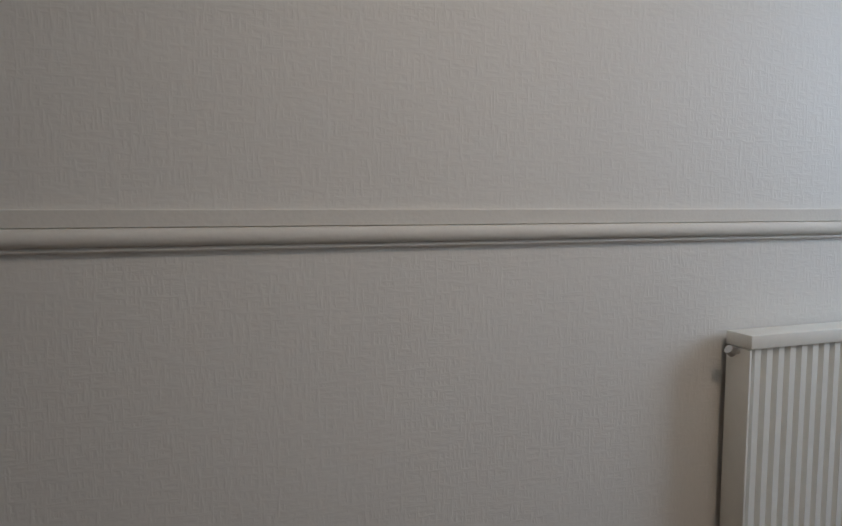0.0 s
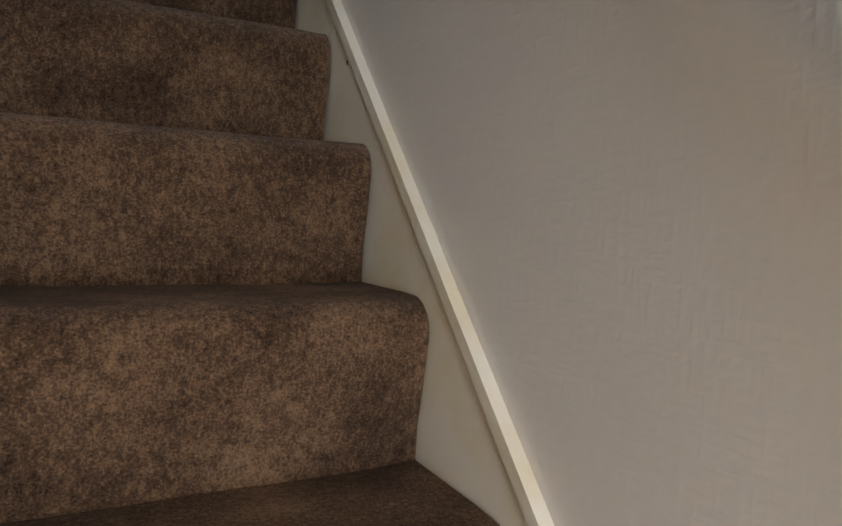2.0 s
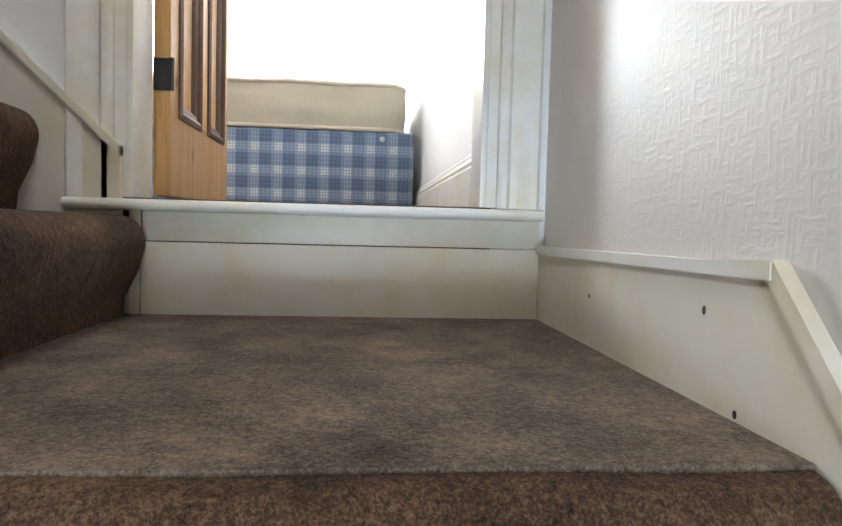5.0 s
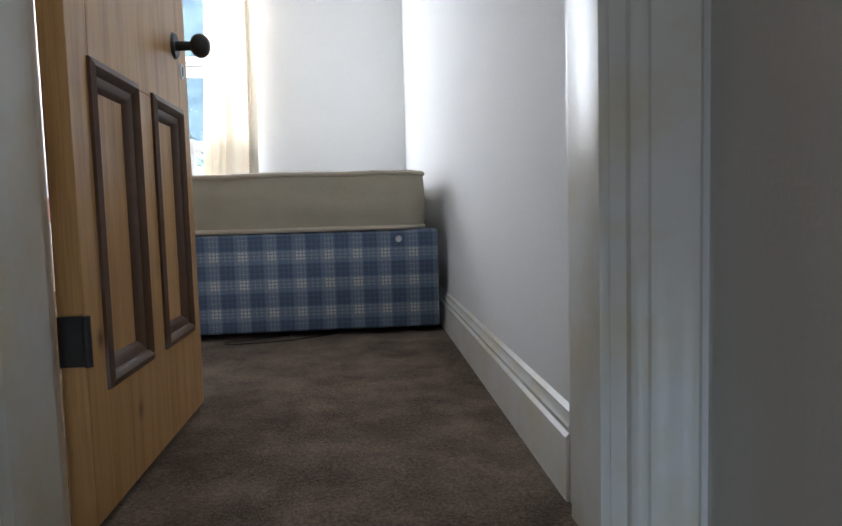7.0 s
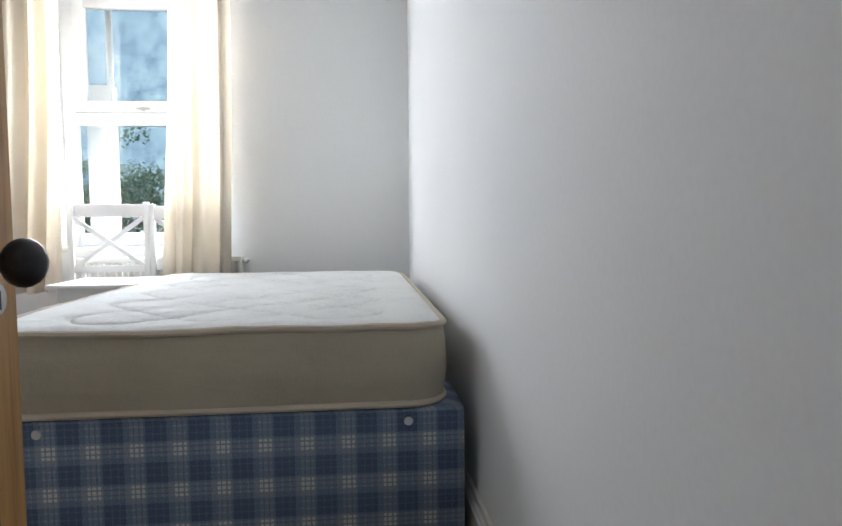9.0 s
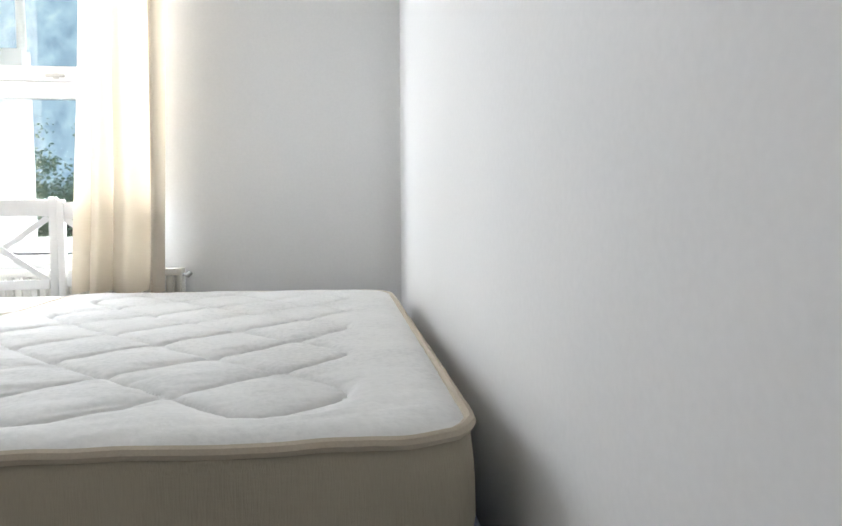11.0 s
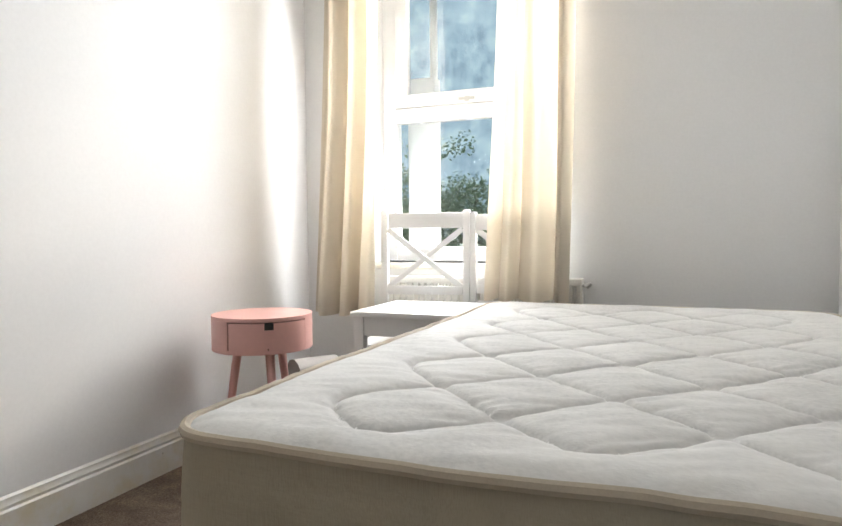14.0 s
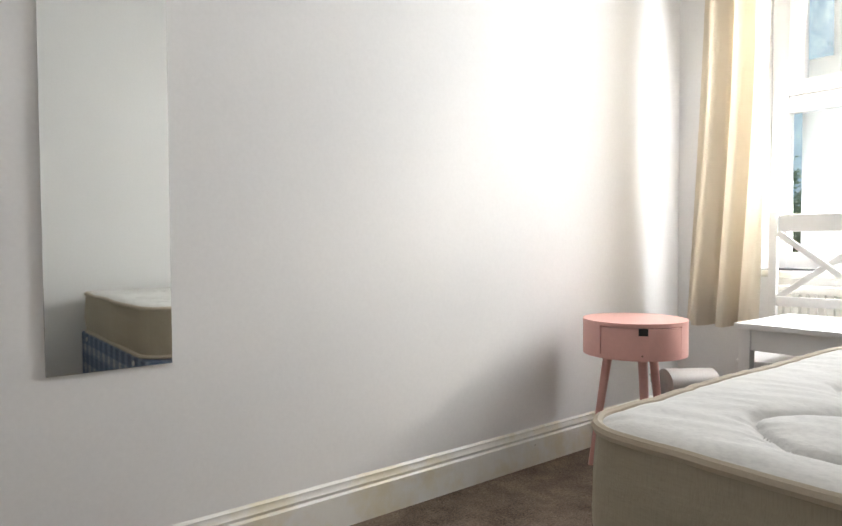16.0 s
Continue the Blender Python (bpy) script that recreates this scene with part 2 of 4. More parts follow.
M_CARPET = carpet("brown_stair_carpet", (0.022, 0.012, 0.007), (0.088, 0.050, 0.029), (0.23, 0.138, 0.078))
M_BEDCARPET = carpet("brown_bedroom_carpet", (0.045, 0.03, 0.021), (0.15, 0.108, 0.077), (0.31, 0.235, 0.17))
M_PLAID = plaid("blue_checked_ticking")
M_ANAG = anaglypta("embossed_wallpaper", (0.69, 0.655, 0.605))
M_PINE = pine("varnished_pine", (0.60, 0.345, 0.125), (0.42, 0.205, 0.062), (0.16, 0.065, 0.02))
M_GLOSS = gloss_paint("white_gloss_paint", (0.79, 0.775, 0.73))
M_STRING = gloss_paint("cream_string_paint", (0.76, 0.71, 0.60))
M_MATT = ticking("quilted_ticking", (0.70, 0.69, 0.665), (1, 1, 1))
M_SIDE = ticking("ribbed_border_cloth", (0.40, 0.35, 0.265), (7, 7, 0.3))
M_CURT = cloth("cream_curtain_cloth", (0.71, 0.645, 0.55), (0.82, 0.74, 0.60), 0.09)
M_GLASS = glass("window_glass")
M_MIRROR = mat("mirror_silver", (0.86, 0.88, 0.86), 0.02, 0.0, 1, 10, 0.0, 0.0, metal=1.0)
for lnk in list(M_MIRROR.node_tree.links):
    if lnk.to_socket.name in ("Roughness", "Normal"):
        M_MIRROR.node_tree.links.remove(lnk)
M_MIRROR.node_tree.nodes["Principled BSDF"].inputs["Roughness"].default_value = 0.02
M_LEAF = cloth("leaf_green", (0.07, 0.10, 0.05), (0.15, 0.22, 0.10), 0.4)
M_LEAF2 = cloth("pale_leaf_green", (0.12, 0.16, 0.09), (0.36, 0.46, 0.26), 0.5)
M_BARK = mat("tree_bark", (0.09, 0.065, 0.045), 0.9, 0.3, 8, 40, 0.6, 0.01)
M_GRASS = mat("hill_grass", (0.07, 0.09, 0.03), 0.9, 0.3, 0.4, 5, 0.4, 0.05)
# Backdrop glows by itself; the blue haze is put into its ramp colours.
M_WOODS = bpy.data.materials.new("glowing_woods_painted_haze")
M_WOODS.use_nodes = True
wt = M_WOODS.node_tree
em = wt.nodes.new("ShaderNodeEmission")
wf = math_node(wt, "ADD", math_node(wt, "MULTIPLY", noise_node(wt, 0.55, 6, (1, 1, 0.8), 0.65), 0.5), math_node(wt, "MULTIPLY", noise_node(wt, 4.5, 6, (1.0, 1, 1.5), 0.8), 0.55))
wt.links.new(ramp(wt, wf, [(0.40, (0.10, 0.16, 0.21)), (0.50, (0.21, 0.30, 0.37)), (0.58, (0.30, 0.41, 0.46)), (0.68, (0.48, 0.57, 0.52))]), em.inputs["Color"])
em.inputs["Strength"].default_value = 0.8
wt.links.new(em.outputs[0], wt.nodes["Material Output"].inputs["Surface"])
M_RENDER = mat("white_exterior_render", (0.80, 0.80, 0.78), 0.8, 0.05, 3, 40, 0.3, 0.004)

# ---- helpers for building ----


def box(bm, x0, x1, y0, y1, z0, z1, bevel=0.0, seg=2):
    r = bmesh.ops.create_cube(bm, size=1.0)
    vs = r["verts"]
    for v in vs:
        v.co = Vector(((x0 + x1) / 2 + v.co.x * (x1 - x0), (y0 + y1) / 2 + v.co.y * (y1 - y0), (z0 + z1) / 2 + v.co.z * (z1 - z0)))
    if bevel:
        es = list({e for v in vs for e in v.link_edges})
        bmesh.ops.bevel(bm, geom=es, offset=bevel, segments=seg, affect="EDGES", profile=0.6)
    return bm


def boxed(x0, x1, y0, y1, z0, z1, bevel=0.0, seg=2):
    return box(bmesh.new(), x0, x1, y0, y1, z0, z1, bevel, seg)


def tube(bm, a, b, r0, r1=None, n=16):
    r1 = r0 if r1 is None else r1
    a, b = Vector(a), Vector(b)
    m = Matrix.Translation((a + b) / 2) @ (b - a).to_track_quat("Z", "Y").to_matrix().to_4x4()
    bmesh.ops.create_cone(bm, cap_ends=True, segments=n, radius1=r0, radius2=r1, depth=(b - a).length, matrix=m)
    return bm


def prism(profile, axis, a, b, bm=None):
    """Extrudes a closed profile of (u, v) pairs along axis from a to b. x: (u, v) = (y, z); y: (x, z); z: (x, y)."""
    bm = bm or bmesh.new()

    def place(u, v, w):
        return {"x": (w, u, v), "y": (u, w, v), "z": (u, v, w)}[axis]
    r0 = [bm.verts.new(place(u, v, a)) for u, v in profile]
    r1 = [bm.verts.new(place(u, v, b)) for u, v in profile]
    n = len(profile)
    for i in range(n):
        bm.faces.new((r0[i], r0[(i + 1) % n], r1[(i + 1) % n], r1[i]))
    bm.faces.new(r0[::-1])
    bm.faces.new(r1)
    bmesh.ops.recalc_face_normals(bm, faces=bm.faces)
    return bm


def mesh_of(name, bm, material, smooth=True, angle=40):
    bmesh.ops.recalc_face_normals(bm, faces=bm.faces)
    if smooth:
        lim = radians(angle)
        for f in bm.faces:
            f.smooth = True
        for e in bm.edges:
            if len(e.link_faces) == 2 and e.calc_face_angle(0) > lim:
                e.smooth = False
    me = bpy.data.meshes.new(name)
    bm.to_mesh(me)
    bm.free()
    if material:
        me.materials.append(material)
    return me


def part(name, bm, material, parent, label=""):
    ob = new(name, mesh_of(name, bm, material))
    ob.parent = parent
    if label:
        ob["label"] = label
    return ob


def thing(name, at, label, category, group="", rz=0.0):
    ob = new(name)
    ob.empty_display_size = 0.1
    ob.matrix_world = pose(*at, 0, 0, rz)
    return tagged(ob, label, category, group)


def structure(name, bm, material, label, category="wall"):
    return tagged(new(name, mesh_of(name, bm, material)), label, category, "", "structure")


# ---- plan (metres): stair wall x=0, bedroom door wall y=0, landing z=0 ----
RISE, GO, NOSE0 = 0.22, 0.205, -0.953
HALL_Z, BED_Z, TOP_Z = -2.42, 0.25, 2.75
STAIR_L = -0.86
DOOR_L, DOOR_R, WALL_T = -0.910, -0.10, 0.17
BOARD_L = -0.865
ROOM_L, ROOM_R, ROOM_F, DOOR_H = -2.56, -0.11, 3.98, 2.0
WIN_L, WIN_R, WIN_B, WIN_T, WIN_Y = -2.195, -1.22, 1.02, 2.60, 4.20

# stair and hall walls
structure("wall_east", boxed(0.012, 0.2, -6.5, 0.0, HALL_Z - 0.1, TOP_Z), M_ANAG, "pale embossed wallpapered wall beside the stairs and hall")
structure("wall_stair_west", boxed(STAIR_L - 0.12, STAIR_L, -2.95, -0.95, HALL_Z, TOP_Z), M_CREAM, "cream wall enclosing the staircase")
structure("wall_hall_north", boxed(-2.3, STAIR_L - 0.12, -2.95, -2.83, HALL_Z, 0.0), M_CREAM, "cream hall wall beside the stair foot")
structure("wall_hall_west", boxed(-2.42, -2.3, -6.5, -2.83, HALL_Z, 0.0), M_CREAM, "cream hall side wall")
bm = bmesh.new()
box(bm, -2.42, -1.35, -6.6, -6.5, HALL_Z, 0.0)
box(bm, -0.45, 0.2, -6.6, -6.5, HALL_Z, 0.0)
box(bm, -1.35, -0.45, -6.6, -6.5, HALL_Z + 2.05, 0.0)
box(bm, -1.35, -0.45, -6.6, -6.5, HALL_Z, HALL_Z + 0.4)
structure("wall_hall_south", bm, M_CREAM, "cream hall end wall with a glazed opening")
structure("floor_hall", boxed(-2.42, 0.2, -6.6, -2.83, HALL_Z - 0.15, HALL_Z), M_CARPET, "brown carpeted hall floor", "floor")
structure("ceiling_hall", boxed(-2.42, 0.012, -6.6, -2.62, -0.05, 0.05), M_CEIL, "white hall ceiling", "ceiling")
structure("wall_stair_south", boxed(STAIR_L - 0.12, 0.012, -2.74, -2.62, 0.05, TOP_Z), M_WALL, "white wall above the stair foot")
# door wall of the bedroom, with the opening
bm = bmesh.new()
box(bm, -3.4, DOOR_L, 0.0, WALL_T, -0.3, TOP_Z)
box(bm, DOOR_R, 0.2, 0.0, WALL_T, -0.3, TOP_Z)
box(bm, DOOR_L, DOOR_R, 0.0, WALL_T, BED_Z + DOOR_H, TOP_Z)
box(bm, DOOR_L, DOOR_R, 0.012, WALL_T, -0.3, BED_Z - 0.03)
structure("wall_door", bm, M_WALL, "white wall around the bedroom door")
structure("wall_upper_south", boxed(-3.4, STAIR_L - 0.12, -1.07, -0.95, -0.3, TOP_Z), M_WALL, "white wall beside the upper stairs")
structure("wall_upper_west", boxed(-3.5, -3.4, -1.07, WALL_T, -0.3, TOP_Z), M_WALL, "white wall closing the upper stairs")
structure("ceiling_stairs", boxed(-3.5, 0.2, -2.74, WALL_T, TOP_Z, TOP_Z + 0.12), M_CEIL, "white ceiling above the stairs", "ceiling")
# Same carpet as the stairs; paler material paints in the light on flat pile.
structure("floor_landing", boxed(STAIR_L - 0.05, 0.0, NOSE0 + 0.050, 0.0, -0.15, 0.005, 0.002), M_BEDCARPET, "brown carpet on the landing, its lit flat pile painted paler", "floor")
# bedroom shell
structure("wall_bedroom_east", boxed(ROOM_R, 0.05, WALL_T, 4.42, BED_Z - 0.2, TOP_Z), M_WALL, "smooth white bedroom wall")
structure("wall_bedroom_west", boxed(ROOM_L - 0.15, ROOM_L, WALL_T, 4.42, BED_Z - 0.2, TOP_Z), M_WALL, "smooth white bedroom wall")
bm = bmesh.new()
box(bm, ROOM_L, WIN_L, ROOM_F, 4.42, BED_Z - 0.2, TOP_Z)
box(bm, WIN_R, ROOM_R, ROOM_F, 4.42, BED_Z - 0.2, TOP_Z)
box(bm, WIN_L, WIN_R, ROOM_F, 4.42, WIN_T, TOP_Z)
box(bm, WIN_L, WIN_R, ROOM_F, 4.42, BED_Z - 0.2, WIN_B)
structure("wall_window", bm, M_WALL, "white bedroom wall with a deep window opening")
structure("floor_bedroom", boxed(ROOM_L, ROOM_R, 0.0, ROOM_F, BED_Z - 0.2, BED_Z), M_BEDCARPET, "brown twist-pile bedroom carpet", "floor")
structure("ceiling_bedroom", boxed(ROOM_L - 0.15, 0.05, WALL_T, 4.42, TOP_Z, TOP_Z + 0.12), M_CEIL, "white bedroom ceiling", "ceiling")
# ---- staircase ----


def step_profile(y0, z0, depth, rise, r=0.046, lip=0.030):
    """Side outline of one carpeted step: rounded nosing at (y0, z0), riser below set back by lip."""
    pts = [(y0 + depth, z0), (y0 + 0.09, z0 + 0.001)]
    for i in range(9):
        a = radians(90 + i * 14)
        pts.append((y0 + r + r * math.cos(a), z0 - r + r * math.sin(a)))
    pts += [(y0 + 0.012, z0 - 0.11), (y0 + lip - 0.004, z0 - 0.17), (y0 + lip, z0 - rise), (y0 + depth, z0 - rise)]
    return pts


def carpet_step(x0, x1, k):
    """One step of the lower flight, sagging and fuzzy along its nosing."""
    y0, z0 = NOSE0 - GO * k, -RISE * k
    prof = step_profile(y0, z0, GO + 0.05, RISE)
    bm = bmesh.new()
    n = 26
    rings = []
    for i in range(n + 1):
        u = i / n
        x = x0 + (x1 - x0) * u
        sag = 0.005 * noise.noise(Vector((x * 5, k * 3.1, 0.0)))
        rings.append([bm.verts.new((x, y + sag + 0.002 * noise.noise(Vector((x * 40, y * 40, k))), z + 0.6 * sag)) for y, z in prof])
    m = len(prof)
    for i in range(n):
        for j in range(m):
            bm.faces.new((rings[i][j], rings[i][(j + 1) % m], rings[i + 1][(j + 1) % m], rings[i + 1][j]))
    bm.faces.new(rings[0][::-1])
    bm.faces.new(rings[-1])
    return bm


stairs = thing("staircase", (0, 0, HALL_Z), "steep staircase covered in worn brown carpet", "stairs")
for k in range(0, 11):
    o = part("carpeted_step", carpet_step(STAIR_L + 0.002, -0.004, k), M_CARPET, stairs)
    o.matrix_parent_inverse = stairs.matrix_world.inverted()
# the upper flight turns off the landing towards -x
upper = thing("upper_staircase", (STAIR_L, -0.5, 0.0), "upper stairs turning off the landing in brown carpet", "stairs")
for k in range(6):
    prof = [(-(y), z) for y, z in step_profile(0.84 + 0.21 * k, 0.212 * (k + 1), 0.26, 0.212, 0.055, 0.045)]
    o = part("carpeted_step", prism(prof, "y", -0.948, -0.022), M_CARPET, upper)
    o.matrix_parent_inverse = upper.matrix_world.inverted()

# right string with its capping, and the landing skirting
CAP_S = 1.062


def cap_z(y):
    return 0.178 + CAP_S * (y + 0.835)


yb = -3.12
prof = [(yb, HALL_Z), (yb, cap_z(yb) - 0.012), (-0.835, 0.166), (-0.70, 0.160), (0.0, 0.156), (0.0, -0.02), (-0.9, -0.30), (-2.85, HALL_Z)]
string = structure("stair_string", prism(prof, "x", 0.0, 0.0118), M_STRING, "cream painted stair string board with nail holes", "trim")
prof = [(yb, cap_z(yb) - 0.024), (yb, cap_z(yb)), (-0.835, 0.178), (-0.826, 0.160)]
structure("string_capping", prism(prof, "x", -0.006, 0.0115), M_STRING, "cream painted capping along the stair string", "trim")
prof = [(-0.835, 0.158), (-0.835, 0.177), (-0.70, 0.172), (0.0, 0.168), (0.0, 0.150)]
structure("skirting_capping", prism(prof, "x", -0.008, 0.0115), M_GLOSS, "white gloss moulding on the landing skirting", "trim")
# board under the threshold and the threshold itself
structure("threshold_riser_board", boxed(BOARD_L + 0.012, -0.001, -0.012, 0.0115, 0.0, 0.158, 0.002), M_STRING, "cream painted board below the door threshold", "trim")
structure("threshold_upper_board", boxed(BOARD_L + 0.012, -0.001, -0.006, 0.0117, 0.160, 0.222, 0.003), M_STRING, "cream painted upper board below the threshold", "trim")
structure("threshold_end_post", boxed(BOARD_L - 0.012, BOARD_L + 0.010, -0.014, 0.0, 0.0, 0.222, 0.002), M_STRING, "cream upright beside the threshold board", "trim")
bm = bmesh.new()
prof = [(0.03, 0.222), (0.03, 0.246)] + [(-0.03 + 0.012 * math.cos(radians(a)), 0.234 + 0.012 * math.sin(radians(a))) for a in range(90, 271, 30)]
structure("door_threshold", prism(prof, "x", -1.0, -0.001), M_GLOSS, "chipped cream nosed door threshold", "trim")
# string of the upper flight on the door wall
prof = [(-0.893, 0.247), (-0.893, 0.352), (-2.35, 0.352 + 0.965 * 1.457), (-2.35, 1.2), (-1.0, 0.0), (-0.893, 0.0)]
structure("upper_stair_string", prism(prof, "y", -0.020, -0.0005), M_STRING, "cream painted string of the upper stairs", "trim")
prof = [(-0.893, 0.335), (-0.893, 0.356), (-2.35, 0.356 + 0.965 * 1.457), (-2.35, 0.335 + 0.965 * 1.457)]
structure("upper_string_capping", prism(prof, "y", -0.030, -0.0007), M_STRING, "cream capping on the upper string", "trim")

# door lining and architraves
ARCH = [(0.0, 0.0), (0.0, -0.014), (0.008, -0.02), (0.02, -0.02), (0.028, -0.012), (0.05, -0.014), (0.062, -0.024), (0.085, -0.026), (0.092, -0.02), (0.092, 0.0)]


def arch_side(x_in, sign, z0, z1, y_face=0.0, ysign=1):
    return prism([(x_in + sign * u, y_face + ysign * v) for u, v in ARCH], "z", z0, z1)


structure("architrave_1", arch_side(DOOR_R, 1, 0.247, BED_Z + DOOR_H), M_GLOSS, "white gloss moulded door architrave", "trim")
structure("architrave_2", arch_side(DOOR_L, -1, 0.247, BED_Z + DOOR_H), M_GLOSS, "white gloss moulded door architrave", "trim")
structure("architrave_3", prism([(-v, BED_Z + DOOR_H + u) for u, v in [(a, -b) for a, b in ARCH]], "x", DOOR_L - 0.092, DOOR_R + 0.092), M_GLOSS, "white gloss moulded door head", "trim")
bm = boxed(DOOR_R - 0.022, DOOR_R, 0.0, WALL_T + 0.004, BED_Z, BED_Z + DOOR_H)
box(bm, DOOR_R - 0.036, DOOR_R - 0.022, 0.0, WALL_T - 0.045, BED_Z, BED_Z + DOOR_H, 0.002)
structure("door_lining_1", bm, M_GLOSS, "white gloss door lining with a stop", "trim")
bm = boxed(DOOR_L, DOOR_L + 0.022, 0.0, WALL_T + 0.004, BED_Z, BED_Z + DOOR_H)
box(bm, DOOR_L + 0.022, DOOR_L + 0.036, 0.0, WALL_T - 0.045, BED_Z, BED_Z + DOOR_H, 0.002)
structure("door_lining_2", bm, M_GLOSS, "white gloss door lining with a stop", "trim")
structure("door_lining_3", boxed(DOOR_L + 0.022, DOOR_R - 0.022, 0.0, WALL_T + 0.004, BED_Z + DOOR_H - 0.022, BED_Z + DOOR_H), M_GLOSS, "white gloss door head lining", "trim")

# dado rail along the hall
DADO = [(0.0, 0.0), (-0.008, 0.0), (-0.010, -0.002), (-0.010, -0.029), (-0.006, -0.031)]
DADO += [(-0.010 - 0.013 * math.cos(radians(a)), -0.046 - 0.015 * math.sin(radians(a))) for a in range(-80, 81, 16)]
DADO += [(-0.007, -0.062), (-0.010, -0.064), (-0.011, -0.067), (-0.009, -0.070), (0.0, -0.070)]
structure("dado_rail", prism([(0.0118 + u, -1.522 + v) for u, v in DADO], "y", -6.49, -2.497), M_CREAM, "moulded cream dado rail along the hall wall", "trim")
structure("skirting_hall", boxed(-0.006, 0.0118, -6.49, -3.13, HALL_Z, HALL_Z + 0.14, 0.004), M_STRING, "cream hall skirting board", "trim")

# handrail on wall brackets
rail = thing("handrail", (-0.05, -3.113, -1.415), "dark stained wooden handrail on the stair wall", "handrail")
a, b = Vector((0, 0, 0.0)), Vector((0, 1.95, 1.95 * 1.06))
d = (b - a).normalized()
up = Vector((1, 0, 0)).cross(d)
bm = bmesh.new()
RP = [(-0.014, -0.017), (-0.017, 0.0), (-0.014, 0.014), (-0.007, 0.020), (0.007, 0.020), (0.014, 0.014), (0.017, 0.0), (0.014, -0.017)]
r0 = [bm.verts.new(a + Vector((u, 0, 0)) + up * v) for u, v in RP]
r1 = [bm.verts.new(b + Vector((u, 0, 0)) + up * v) for u, v in RP]
for i in range(8):
    bm.faces.new((r0[i], r0[(i + 1) % 8], r1[(i + 1) % 8], r1[i]))
bm.faces.new(r0[::-1])
bm.faces.new(r1)
part("rail", bm, M_RAIL, rail)
for s in (0.11, 1.0, 1.8):
    p = a + Vector((0, s, s * 1.06)) - up * 0.026
    bm = bmesh.new()
    tube(bm, p + Vector((0.061, 0, -0.05)), p + Vector((0.055, 0, -0.05)), 0.036, 0.033, 20)
    br = part("bracket", bm, M_METAL, rail, "chrome wall bracket")
    bm = bmesh.new()
    tube(bm, p + Vector((0.057, 0, -0.05)), p + Vector((0.02, 0, -0.05)), 0.008)
    tube(bm, p + Vector((0.02, 0, -0.054)), p + Vector((0.0, 0, 0.008)), 0.008)
    part("arm", bm, M_METAL, br)
    for q in range(3):
        bm = bmesh.new()
        w = p + Vector((0.054, 0.02 * math.cos(q * 2.09 + 1.57), -0.05 + 0.02 * math.sin(q * 2.09 + 1.57)))
        tube(bm, w, w + Vector((-0.003, 0, 0)), 0.005, 0.004, 10)
        part("screw", bm, M_DARK, br)
# ---- bedroom: bed ----
BX0, BX1, BY0, BY1 = -1.430, -0.195, 1.690, 3.555
DIV_B, DIV_T, MAT_T = BED_Z + 0.024, 0.655, 0.890
divan = thing("divan_bed_base", (BX0, BY0, BED_Z), "divan bed base in blue checked cloth on castors", "bed base")
part("body", boxed(0.0, BX1 - BX0 + 0.045, 0.0, BY1 - BY0, DIV_B - BED_Z, DIV_T - BED_Z, 0.016, 3), M_PLAID, divan)
for cx in (0.06, 1.21):
    for cy in (0.06, 1.8):
        bm = bmesh.new()
        tube(bm, (cx - 0.012, cy, 0.022), (cx + 0.012, cy, 0.022), 0.022)
        c = part("castor", bm, M_DARK, divan, "black plastic castor")
        bm = bmesh.new()
        box(bm, cx - 0.018, cx + 0.018, cy - 0.012, cy + 0.012, 0.024, 0.05, 0.003)
        part("fork", bm, M_METAL, c)
for bx in (0.185, 1.127):
    bm = bmesh.new()
    tube(bm, (bx, 0.0, 0.370), (bx, -0.004, 0.370), 0.013, 0.011, 18)
    tube(bm, (bx, -0.003, 0.370), (bx, -0.006, 0.370), 0.006, 0.005, 12)
    part("vent_button", bm, M_METAL, divan, "pale metal vent button")


def quilt(u, v):
    """Depth of the stitched lines at (u, v) metres: crossing diagonals that close into rounded loops at the border."""
    pu, pv = 0.32, 0.34
    length = BY1 - BY0
    e = min(0.48 - abs(u), v - 0.0825, length - 0.0825 - v)
    if e < -0.02:
        return 0.0
    a, b = 2 * math.pi * (u + 0.16) / pu, 2 * math.pi * (v - 0.0825 - pv / 2) / pv
    g = math.cos(b) - math.cos(a) - 0.32 * max(0.0, 1 - max(0.0, e) / 0.11)
    slope = math.hypot(2 * math.pi / pu * math.sin(a), 2 * math.pi / pv * math.sin(b))
    d = abs(g) / max(slope, 9.0) + max(0.0, 0.03 - e) * 1.2
    pk = 1.0 + 0.5 * noise.noise(Vector((u * 14, v * 14, 4.0)))
    h = 0.0065 * pk * math.exp(-(d / 0.006) ** 2) + 0.012 * math.exp(-d / 0.03)
    # creases that run off the stitched lines
    h += 0.006 * math.exp(-((d - 0.02) / 0.028) ** 2) * max(0.0, noise.noise(Vector((u * 9 + v * 7, v * 52 - u * 24, 2.0))))
    return h


